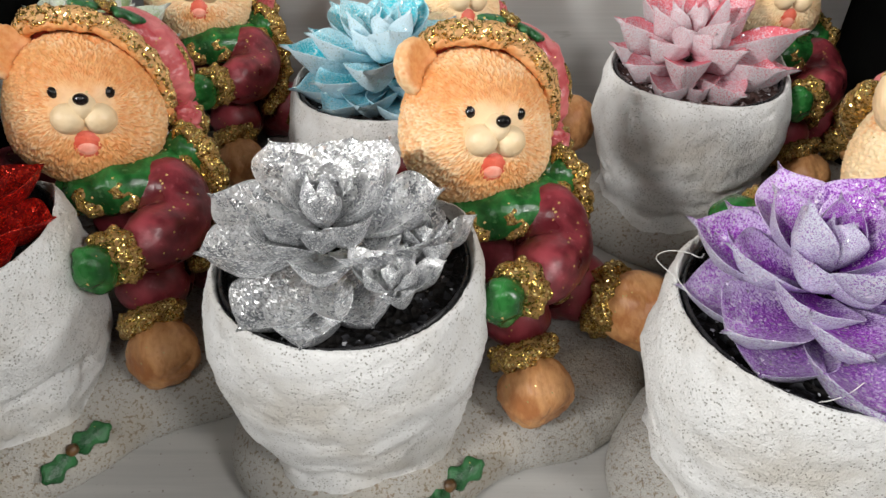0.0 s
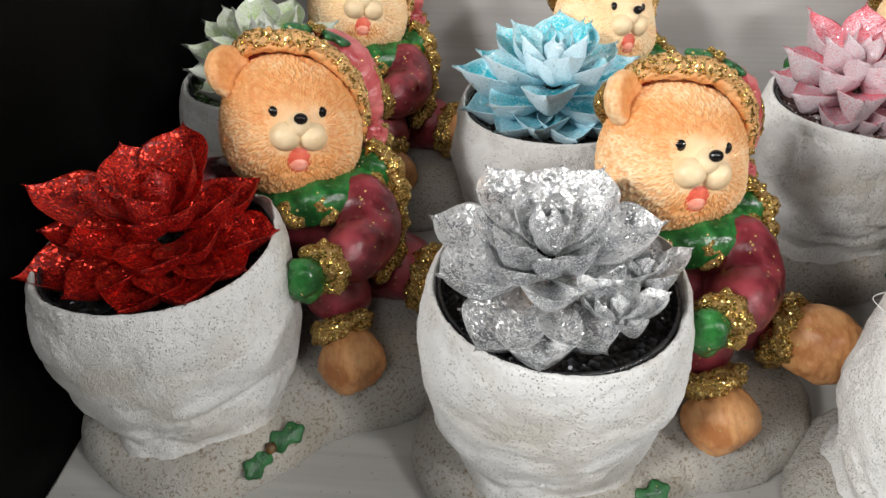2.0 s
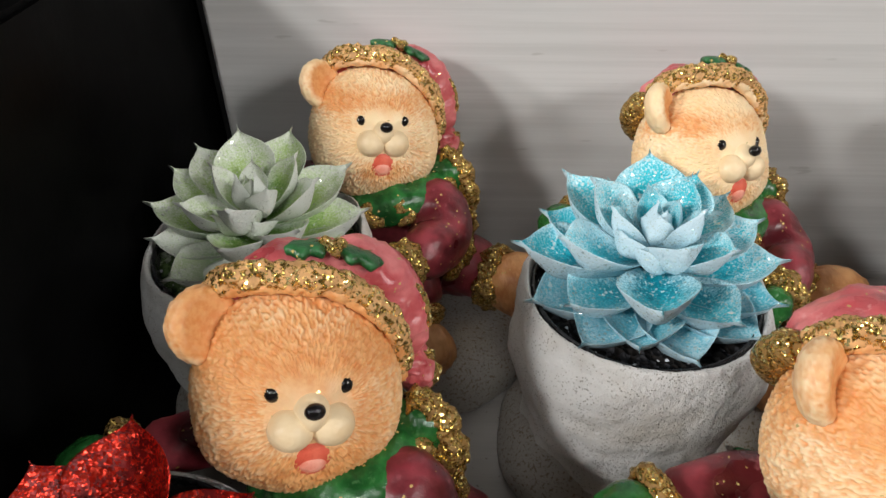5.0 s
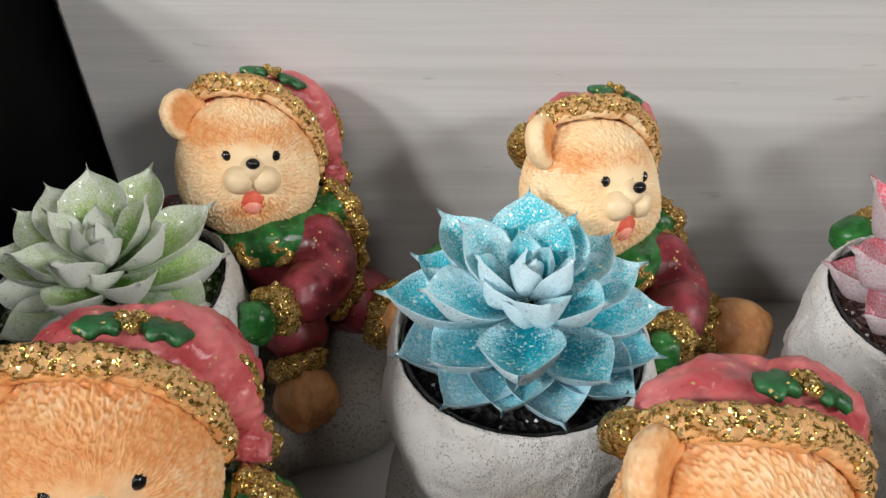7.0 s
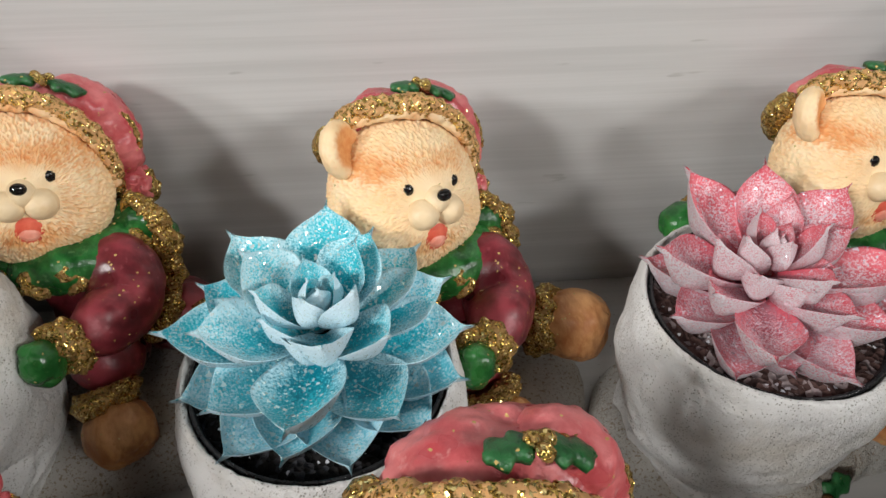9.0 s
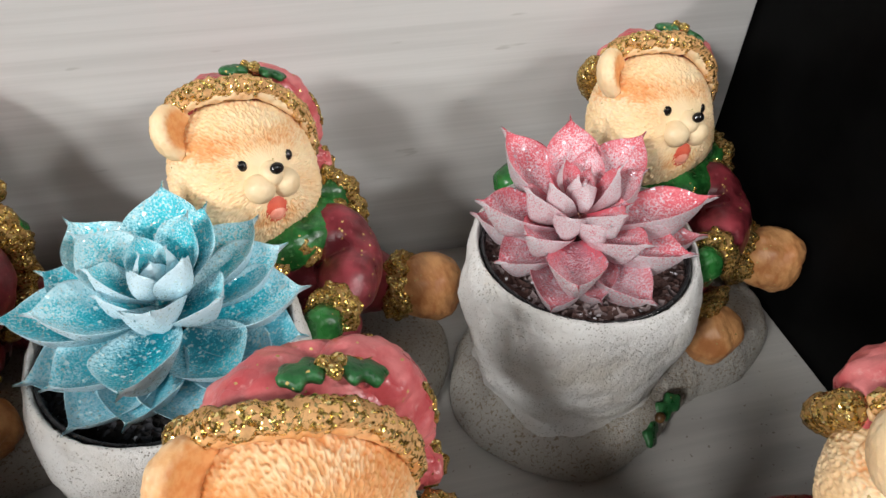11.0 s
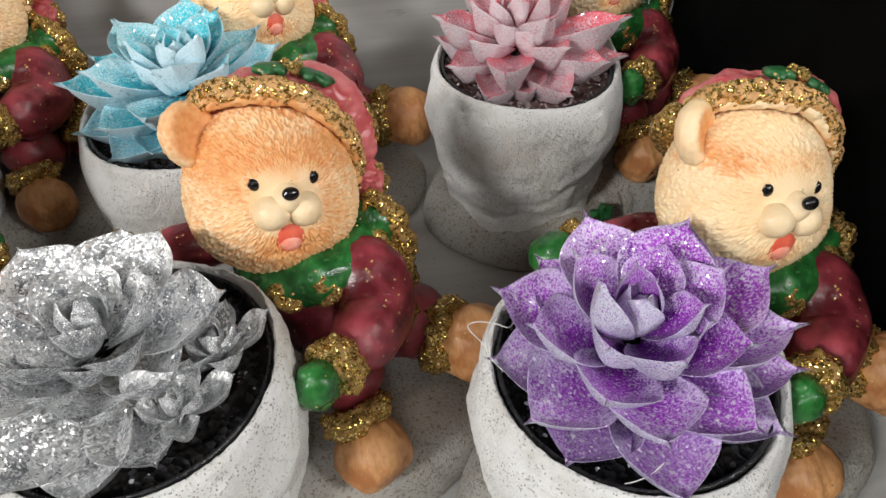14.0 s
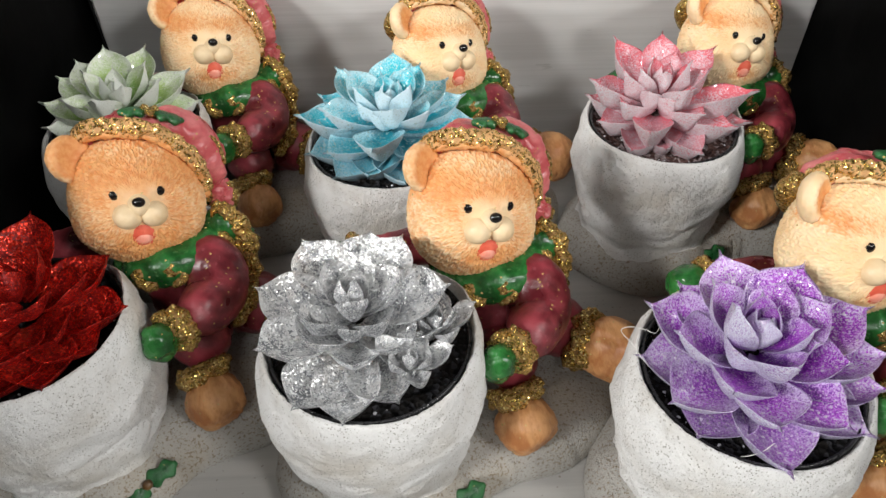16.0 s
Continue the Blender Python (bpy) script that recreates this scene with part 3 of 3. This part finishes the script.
    add("holly_leaf", [leaf_flat(on_head(0.0180, 0.0032, 0.0318), R_AX - 0.4 * U_AX, U_AX + 0.3 * F_AX + 0.45 * R_AX, 0.0140, 0.0084, 0)], [HOLLY], "green holly leaf")
    for r, f, u in ((0.0104, 0.0060, 0.0346), (0.0122, 0.0025, 0.0350), (0.0086, 0.0025, 0.0358)):
        add("berry", [ball(on_head(r, f, u), AXES, (0.0022, 0.0022, 0.0021), 20, 14, 0, 0.0009, 600)], [GOLD], "gold glitter berry")
    # scarf: a broad wrap with gold stripes, and its end hanging behind the shoulder
    mid, axis = np.array((0.0535, 0.0530, 0.0835)), (-0.16, 0.24, 0.95)
    ring = frame_of(axis, (0.1, 0.2, 1))
    scarf = [loop(mid, axis, 0.0205, 0.0095, 120, 28, 0, 0.0030, 95, 0.95),
             tube([(0.070, 0.052, 0.096, 0.007), (0.078, 0.056, 0.092, 0.0080), (0.083, 0.060, 0.081, 0.0080), (0.083, 0.060, 0.066, 0.006)], 20, 12, 0, 0.0026, 200)]
    add("scarf", scarf, [GREEN], "glossy green scarf")
    stripes = []
    for a0 in (48, 84, 118, 150, 182, 214, 250):
        pts = []
        for k in range(4):
            a = radians(a0 + 5 * k)
            rad = np.cos(a) * ring[0] + 0.95 * np.sin(a) * ring[2]
            pts.append((*(mid + rad * (0.0268 - 0.0010 * abs(k - 1.5)) + ring[1] * (0.0042 * k - 0.0075)), 0.0048))
        stripes.append(tube(pts, 18, 8, 0, 0.0030, 260))
    add("scarf_stripe", stripes, [GOLD], "gold glitter stripes")
    add("coat_trim", [tube([(0.075, 0.056, 0.104, 0.0040), (0.082, 0.055, 0.096, 0.0052), (0.0865, 0.053, 0.083, 0.0058), (0.0870, 0.047, 0.069, 0.0054), (0.0840, 0.036, 0.057, 0.0048), (0.0760, 0.024, 0.052, 0.0040)], 20, 22, 0, 0.0042, 270)], [GOLD], "lumpy gold glitter trim")
    # sleeves, cuffs, mittens
    add("sleeve", [tube([(0.062, 0.044, 0.092, 0.009), (0.0715, 0.037, 0.085, 0.0128), (0.0745, 0.026, 0.0765, 0.0142), (0.0690, 0.013, 0.0765, 0.0122), (0.0605, 0.0035, 0.0790, 0.0090)], 48, 16, 0, 0.0024, 75)], [COAT], "maroon painted sleeve")
    add("cuff", [loop((0.0592, 0.0015, 0.0785), (-0.55, -0.80, 0.15), 0.0064, 0.0048, 56, 26, 0, 0.0042, 300)], [GOLD], "gold glitter cuff")
    add("mitten", [ball((0.0528, -0.0045, 0.0788), frame_of((-0.6, -0.7, -0.1)), (0.0076, 0.0080, 0.0098), 48, 32, 0, 0.0014, 200),
                   tube([(0.0535, -0.0045, 0.0850, 0.0032), (0.0480, -0.0065, 0.0878, 0.0027)], 14, 8, 0)], [GREEN], "glossy green mitten gripping the sack")
    add("sleeve", [tube([(0.045, 0.060, 0.088, 0.010), (0.018, 0.061, 0.086, 0.0090), (-0.006, 0.053, 0.089, 0.0085)], 28, 10, 0, 0.0020, 130)], [COAT], "maroon painted sleeve")
    add("cuff", [loop((-0.0090, 0.0515, 0.0910), (-0.9, -0.3, 0.1), 0.0066, 0.0038, 36, 16, 0, 0.0026, 380)], [GOLD], "gold glitter cuff")
    add("mitten", [ball((-0.0175, 0.0475, 0.0920), frame_of((-0.9, -0.4, 0.1)), (0.0078, 0.0095, 0.0090), 32, 22, 0, 0.0012, 180)], [GREEN], "glossy green mitten gripping the sack")
    # legs, cuffs, paws
    add("trouser_leg", [tube([(0.062, 0.056, 0.040, 0.018), (0.084, 0.049, 0.042, 0.0170), (0.102, 0.036, 0.044, 0.0145)], 36, 12, 0, 0.0024, 110)], [COAT], "maroon trouser leg")
    add("cuff", [loop((0.1020, 0.0355, 0.0440), (0.84, -0.52, 0.02), 0.0110, 0.0054, 64, 28, 0, 0.0046, 270)], [GOLD], "gold glitter cuff")
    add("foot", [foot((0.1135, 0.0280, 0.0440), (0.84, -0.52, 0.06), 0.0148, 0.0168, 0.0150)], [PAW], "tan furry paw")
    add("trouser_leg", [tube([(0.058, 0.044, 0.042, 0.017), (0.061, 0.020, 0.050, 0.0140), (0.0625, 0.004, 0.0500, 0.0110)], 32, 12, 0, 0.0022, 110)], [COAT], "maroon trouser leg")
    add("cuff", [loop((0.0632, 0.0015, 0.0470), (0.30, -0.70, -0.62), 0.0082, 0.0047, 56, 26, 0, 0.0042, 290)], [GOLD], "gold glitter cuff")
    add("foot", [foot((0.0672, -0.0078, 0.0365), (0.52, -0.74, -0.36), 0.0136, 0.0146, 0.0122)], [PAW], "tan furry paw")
    return rows


def lip(a, lift):
    """How far the sack's mouth rises at the angle a; lift tilts it up at the front."""
    peak = np.exp(-((np.angle(np.exp(1j * (a - radians(22)))) / 0.34) ** 2))
    return 0.0010 * np.sin(a) + 0.0042 * peak + 0.0009 * np.sin(3 * a + 1) - 0.0004 + lift * np.cos(a + radians(65))


def sack_mesh(lift=0.0):
    """The stucco sack: bellied, tied in near the foot, with folds and a thin soft lip."""
    prof = np.array([(0.0445, 0.004), (0.0440, 0.012), (0.0412, 0.021), (0.0402, 0.027), (0.0432, 0.034), (0.0462, 0.046), (0.0482, 0.060), (0.0487, 0.072), (0.0478, 0.083),
                     (0.0463, 0.0905), (0.0449, 0.0945), (0.0436, 0.0958), (0.0426, 0.0950), (0.0421, 0.0900), (0.0415, 0.080), (0.0400, 0.060)])
    q = spline(prof, 8)
    nu = 300
    a = np.linspace(0, 2 * np.pi, nu, endpoint=False)
    r, z = np.repeat(q[:, :1], nu, 1), np.repeat(q[:, 1:], nu, 1)
    A = np.repeat(a[None], len(q), 0)
    high = np.clip((z - 0.03) / 0.065, 0, 1)
    z = z + lip(A, lift) * high ** 2
    outer = np.repeat((np.arange(len(q)) < 11 * 8)[:, None], nu, 1)
    v = np.stack([r * np.cos(A), r * np.sin(A), z], -1)
    flat = v.reshape(-1, 3)
    swell = (fbm(flat * np.array([34, 34, 42]) + 3, 3) - 0.5).reshape(r.shape) * 0.0085
    fold = np.abs(fbm(flat * np.array([30, 30, 75]) + 9, 2) - 0.5).reshape(r.shape)
    fold = -0.0034 * np.exp(-(fold / 0.075) ** 2) * np.exp(-(((z - 0.036) / 0.016) ** 2)) - 0.0004 * np.exp(-(fold / 0.10) ** 2)
    fine = (fbm(flat * 420, 2) - 0.5).reshape(r.shape) * 0.0009
    r = r + np.where(outer, (swell + fold) * np.clip((z - 0.006) / 0.01, 0.3, 1) * np.where(z > 0.088, 0.5, 1), 0) + fine
    v = np.stack([r * np.cos(A), r * np.sin(A), z], -1)
    return joined("sack", [piece(v, sheet(v), 0)], [STUCCO])


def base_mesh():
    """The snowy foot of the cast under sack and bear."""
    rows, cols = 44, 220
    c = np.array((0.040, 0.012))
    a = np.linspace(0, 2 * np.pi, cols, endpoint=False)
    way = np.stack([np.cos(a), np.sin(a)], -1)
    reach = np.zeros(cols)
    for k in np.linspace(0, 0.14, 281):
        p = c + way * k
        e1 = ((p[:, 0]) / 0.0520) ** 2 + ((p[:, 1]) / 0.0520) ** 2
        e2 = ((p[:, 0] - 0.064) / 0.0565) ** 2 + ((p[:, 1] - 0.030) / 0.0470) ** 2
        reach = np.where(np.exp(-2.2 * e1) + np.exp(-2.2 * e2) > np.exp(-2.2), k, reach)
    reach = reach + (fbm(np.stack([way[:, 0] * 4, way[:, 1] * 4, 0 * a], -1)) - 0.5) * 0.006
    prof = [(0.02, 0.028), (0.35, 0.027), (0.60, 0.0250), (0.80, 0.0220), (0.91, 0.0175), (0.97, 0.0120), (1.0, 0.006), (1.0, 0.002), (0.985, 0.0)]
    q = spline(prof, 6)
    v = np.concatenate([c + q[:, None, :1] * reach[None, :, None] * way[None], np.repeat(q[:, 1:, None], cols, 1)], -1)
    flat = v.reshape(-1, 3)
    n = (fbm(flat * 45 + 5) - 0.5).reshape(v.shape[:2])
    v[..., 2] += n * 0.010 * np.clip(v[..., 2] / 0.02, 0, 1) + (fbm(flat * 400, 2) - 0.5).reshape(n.shape) * 0.0008 * (v[..., 2] > 0.002)
    return joined("base", [piece(v, sheet(v), 0)], [SHADED_STUCCO])


FIGURE, SACK, BASE = figure_parts(), (sack_mesh(), sack_mesh(0.0045)), base_mesh()
TWIG = [joined("holly_leaf", [leaf_flat((0, 0, 0), (1, 0, 0), (0, 0, 1), 0.0165, 0.0088, 0)], [HOLLY])]
BERRY = joined("berry", [ball((0, 0, 0), np.eye(3), (0.0024, 0.0024, 0.0024), 18, 12, 0, 0.0005, 500)], [DARK_BERRY])


def planter(x, y, yaw, tone, sack, label):
    ob = tagged(new("bear_planter"), label, "planter", "bear planters on the shelf")
    ob.matrix_basis = pose(x, y, 0, 0, 0, yaw)
    part("sack", sack, ob, "rough white stucco sack")
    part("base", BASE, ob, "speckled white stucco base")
    bear = part(FIGURE[0][0], FIGURE[0][1], ob, "painted seated bear in a maroon coat")
    for name, mesh, words in FIGURE[1:]:
        part(name, mesh, bear, words)["tone"] = tone
    part("holly_leaf", TWIG[0], ob, "green holly leaf", pose(0.0405, -0.0320, 0.0190, 40, -10, 30))
    part("holly_leaf", TWIG[0], ob, "green holly leaf", pose(0.0305, -0.0405, 0.0150, 50, -5, 62))
    part("berry", BERRY, ob, "brown berry", pose(0.0350, -0.0365, 0.0185))
    return ob


PLACES = {
    "red": (-0.1790, 0.1886, 7), "silver": (-0.0325, 0.1780, 0), "purple": (0.1165, 0.1545, -9),
    "green": (-0.1814, 0.3402, 3), "blue": (-0.0290, 0.3170, 13), "pink": (0.1300, 0.3320, -4),
}
TONES = {"red": 0.36, "silver": 0.20, "purple": -0.36, "green": -0.06, "blue": -0.26, "pink": -0.26}
for key, (px, py, yaw) in PLACES.items():
    planter(px, py, yaw, TONES[key], SACK[1 if key == "red" else 0], f"white stucco sack planter with a seated bear, holding a {key} succulent")


# ---- succulents ----
def leaf_mesh(name, mat, width=0.66, cup=0.42, curl=0.10, thick=0.19, blunt=0.60, tip=0.10, point=1.7, wave=0.0, seed=0):
    """One fleshy leaf of length 1 along x: narrow foot, broad shoulders, pointed end, nearly flat above and keeled below."""
    s = np.linspace(0, 1, 24) ** 0.9
    w = np.where(s < blunt, 0.34 + 0.66 * np.sin(np.clip(s / blunt, 0, 1) * np.pi / 2), np.clip(1 - np.clip((s - blunt) / (1 - blunt), 0, 1) ** point, 0, 1))
    w = np.maximum(w * width / 2, 0.006)
    k = np.array([-1, -0.95, -0.85, -0.66, -0.45, -0.22, 0, 0.22, 0.45, 0.66, 0.85, 0.95, 1])
    S, K = np.meshgrid(s, k, indexing="ij")
    W = np.repeat(w[:, None], len(k), 1)
    end = np.clip((S - 0.93) / 0.07, 0, 1)
    X = S + tip * end * (1 - np.abs(K)) * (S > 0.97)
    Y = W * K + wave * np.sin(S * 9 + seed) * 0.3 * (np.abs(K) > 0.8)
    rise = curl * S ** 2 + cup * W * K ** 2 + 0.04 * end - 0.03 * np.sin(np.pi * S) * (1 - K ** 2)
    rise = rise + wave * np.sin(S * 11 + 3 * np.sign(K) + seed) * np.abs(K) ** 2
    t = thick * (1 - np.abs(K) ** 1.5) * np.clip((1 - S) * 3 + 0.08, 0, 1) * np.clip(0.25 + 1.3 * S, 0, 1)
    up = np.stack([X, Y, rise], -1)
    dn = np.stack([X, Y, rise - t - 0.005 * np.clip((1 - S) * 5, 0.15, 1)], -1)
    v = np.concatenate([up, dn[:, ::-1]], 1)
    KK = np.concatenate([np.abs(K), np.abs(K[:, ::-1])], 1)
    SS = np.concatenate([S, S], 1)
    UP = np.concatenate([np.ones_like(K), np.zeros_like(K)], 1)
    return joined(name, [piece(v, sheet(v), 0, along=SS, side=KK, upper=UP)], [mat])


TIP = 0.015  # a slight lean of the pots to the front


def pot_mesh():
    prof = spline([(0.0310, 0.030), (0.0392, 0.086), (0.0398, 0.0915), (0.0414, 0.0925), (0.0417, 0.0945), (0.0410, 0.0955), (0.0401, 0.0945), (0.0393, 0.0880), (0.0378, 0.080)], 5)
    a = np.linspace(0, 2 * np.pi, 96, endpoint=False)
    v = np.stack([prof[:, :1] * np.cos(a), prof[:, :1] * np.sin(a), np.repeat(prof[:, 1:], 96, 1)], -1)
    v[..., 2] += TIP * v[..., 1] - 0.0015
    return joined("pot", [piece(v, sheet(v), 0)], [POT])


def soil_mesh(name, mat, z):
    r = np.linspace(0.0005, 0.0396, 40)
    a = np.linspace(0, 2 * np.pi, 110, endpoint=False)
    v = np.stack([r[:, None] * np.cos(a), r[:, None] * np.sin(a), np.full((40, 110), z)], -1)
    v[..., 2] += TIP * v[..., 1] - 0.0015
    v[..., 2] += (fbm(v.reshape(-1, 3) * 260, 3) - 0.5).reshape(40, 110) * 0.006
    return joined(name, [piece(v, sheet(v), 0)], [mat])


POT_MESH = pot_mesh()


def leaf_at(ob, mesh, foot_at, az, tilt, twist, length, wide, vivid=1.0):
    m = Matrix.Translation(foot_at) @ pose(0, 0, 0, 0, 0, az) @ pose(0, 0, 0, twist, -tilt, 0)
    part("leaf", mesh, ob, "", m @ Matrix.Diagonal((length, length * wide, length, 1)))["vivid"] = vivid


def rosette(ob, centre, count, first, low, steep, size, heart, shapes, rng):
    """Leaves that climb to the heart, each turned 137.5 degrees from the last."""
    for i in range(count):
        u = i / (count - 1)
        az = first + 137.5 * i + rng.uniform(-6, 6)
        length = size * (1.0 - (1 - heart) * u) * rng.uniform(0.95, 1.05)
        way = Vector((math.cos(radians(az)), math.sin(radians(az)), 0))
        leaf_at(ob, rng.choice(shapes[3:])[0], Vector(centre) + way * 0.13 * size * (1 - u) + Vector((0, 0, 0.22 * u * size)), az, low + steep * u + rng.uniform(-4, 4), rng.uniform(-6, 6), length, 1.0)


def succulent(key, at, leaves, heart, label, shapes, soil_key, soil_z, pups=()):
    """A rosette in its nursery pot. leaves: rows of angle, reach and height of the tip, in degrees and millimetres."""
    px, py, yaw = PLACES[key]
    ob = tagged(new("succulent_plant"), label, "succulent", "potted succulents")
    ob.matrix_basis = pose(px, py, 0, 0, 0, yaw)
    part("pot", POT_MESH, ob, "black plastic nursery pot")
    part("soil", soil_mesh("soil", SOIL[soil_key], soil_z), ob, "dark crumbly soil")
    rng = random.Random(key)
    for angle, reach, height in leaves:
        az, reach, height = angle - yaw, reach / 1000, height / 1000
        way = Vector((math.cos(radians(az)), math.sin(radians(az)), 0))
        foot_z = min(0.1080, 0.0900 + 0.55 * max(0.0, height - 0.094))
        foot_at = Vector((at[0], at[1], foot_z)) + way * 0.14 * reach
        flat, rise = 0.86 * reach, height - foot_z
        length = math.hypot(flat, rise)
        mesh, curl = rng.choice(shapes[:3] if height < 0.112 else shapes[2:5])
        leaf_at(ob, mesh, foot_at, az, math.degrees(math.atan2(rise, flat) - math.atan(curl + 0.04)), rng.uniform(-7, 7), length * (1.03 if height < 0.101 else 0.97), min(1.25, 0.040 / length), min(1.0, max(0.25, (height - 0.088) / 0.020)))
    rosette(ob, (at[0], at[1], heart[0]), heart[1], heart[2], 30, 50, heart[3], 0.36, shapes, rng)
    for centre, size in pups:
        rosette(ob, centre, 11, 20, 12, 66, size, 0.4, shapes, rng)
    return ob


def shapes(key, **kw):
    """Six leaves of one kind, from drooping to curled in, each with its curl."""
    return [(leaf_mesh("leaf", LEAF[key], seed=i, curl=c, **kw), c) for i, c in enumerate((-0.02, 0.06, 0.13, 0.20, 0.28, 0.40))]


BLUE_LEAVES = [(-79, 42, 95), (-128, 44, 95), (-43, 43, 95), (-20, 44, 97), (-161, 45, 96), (-104, 40, 98), (-142, 42, 104), (-55, 40, 104), (-178, 49, 112), (-3, 46, 107), (157, 42, 113), (18, 42, 113),
               (-98, 44, 117), (40, 42, 115), (105, 42, 112), (134, 43, 121), (-163, 36, 121), (85, 36, 127), (52, 28, 127), (-38, 27, 122), (150, 25, 129), (-100, 20, 121), (-150, 18, 123)]
PURPLE_LEAVES = [(-91, 43, 97), (-41, 44, 95), (-133, 37, 95), (170, 38, 97), (-16, 47, 98), (-97, 35, 109), (-152, 40, 103), (-55, 40, 104), (-7, 48, 109), (151, 40, 114), (120, 38, 110), (96, 37, 122), (49, 40, 120),
                 (14, 45, 116), (176, 30, 117), (-27, 30, 116), (-128, 29, 115), (47, 31, 127), (128, 22, 125), (9, 24, 126), (-80, 20, 120), (-140, 18, 121), (-30, 17, 121)]
SILVER_LEAVES = [(-94, 41, 96), (-122, 40, 97), (-64, 38, 98), (-149, 40, 113), (162, 40, 112), (130, 33, 124), (80, 33, 122), (52, 31, 125), (5, 37, 120), (-6, 41, 109), (-40, 30, 111), (-88, 28, 110), (-131, 27, 118), (175, 25, 121), (15, 20, 124), (-92, 17, 118), (-50, 19, 119), (-135, 18, 120), (90, 18, 124)]
PINK_LEAVES = [(-122, 39, 97), (-95, 34, 98), (-71, 41, 99), (-162, 37, 102), (153, 40, 101), (-14, 48, 99), (-38, 44, 106), (174, 38, 119), (-111, 42, 112), (-62, 31, 115), (-15, 48, 119), (-150, 30, 116), (122, 38, 128),
               (80, 29, 133), (32, 38, 128), (60, 40, 116), (-85, 20, 120), (-130, 18, 121), (-40, 18, 121), (-175, 22, 126), (0, 24, 126)]
GREEN_LEAVES = [(-98, 36, 99), (-135, 38, 99), (-173, 43, 101), (-45, 36, 98), (171, 47, 109), (10, 42, 108), (-20, 42, 103), (153, 43, 118), (40, 41, 117), (136, 43, 122), (81, 40, 125), (112, 31, 131),
                (-45, 29, 117), (-98, 30, 115), (-160, 27, 120), (5, 24, 124), (-75, 18, 118), (-125, 18, 119)]
RED_LEAVES = [(-154, 50, 95), (-118, 41, 100), (-90, 40, 99), (-62, 40, 99), (-28, 37, 99), (4, 40, 101), (-168, 44, 105), (179, 47, 118), (46, 39, 107), (92, 35, 126), (135, 31, 123), (-138, 33, 110), (-80, 33, 108), (-42, 31, 109), (18, 28, 115), (-175, 26, 120), (-95, 19, 117), (-40, 18, 118), (80, 20, 122)]
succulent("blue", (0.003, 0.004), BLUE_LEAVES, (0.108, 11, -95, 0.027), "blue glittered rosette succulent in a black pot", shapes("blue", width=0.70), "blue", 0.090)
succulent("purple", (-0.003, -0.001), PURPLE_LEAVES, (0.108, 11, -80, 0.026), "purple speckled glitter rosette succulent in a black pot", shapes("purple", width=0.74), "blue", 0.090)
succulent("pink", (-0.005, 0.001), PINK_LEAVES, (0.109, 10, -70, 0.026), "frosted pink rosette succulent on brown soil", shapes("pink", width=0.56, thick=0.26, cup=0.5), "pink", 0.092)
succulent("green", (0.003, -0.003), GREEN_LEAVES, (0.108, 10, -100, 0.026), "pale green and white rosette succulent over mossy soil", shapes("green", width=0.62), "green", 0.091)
succulent("silver", (-0.005, 0.000), SILVER_LEAVES, (0.107, 9, -130, 0.026), "silver glittered rosette succulent with small offsets", shapes("silver", width=0.66, blunt=0.62, point=2.4, wave=0.014, cup=0.46, thick=0.18, tip=0.06), "blue", 0.090,
          [((0.027, -0.003, 0.099), 0.017), ((0.017, -0.021, 0.097), 0.017)])
succulent("red", (0.005, 0.000), RED_LEAVES, (0.107, 7, -100, 0.026), "red glittered rosette succulent in a black pot", shapes("red", width=0.72, blunt=0.58, point=1.8, wave=0.02, cup=0.42, thick=0.14, tip=0.05), "blue", 0.089)


# ---- loose threads on the lip of the purple plant's planter ----
FIBRE = paint("white_fibre", (0.70, 0.69, 0.66), (0.80, 0.79, 0.76), 0.6, 300)


def thread(points):
    ob = new("thread", joined("thread", [tube([(*p, 0.00016) for p in points], 6, 8)], [FIBRE]))
    return tagged(ob, "fine white thread caught on the planter lip", "thread", "loose threads")


thread([(0.0740, 0.1650, 0.0962), (0.0690, 0.1720, 0.0985), (0.0710, 0.1705, 0.1030), (0.0760, 0.1675, 0.1048), (0.0800, 0.1660, 0.1040), (0.0840, 0.1720, 0.1010)])
thread([(0.0765, 0.1560, 0.0960), (0.0725, 0.1610, 0.1000), (0.0735, 0.1660, 0.1035), (0.0790, 0.1740, 0.1020)])
thread([(0.1000, 0.1185, 0.0925), (0.1030, 0.1180, 0.0940), (0.1065, 0.1180, 0.0965), (0.1100, 0.1190, 0.1000)])
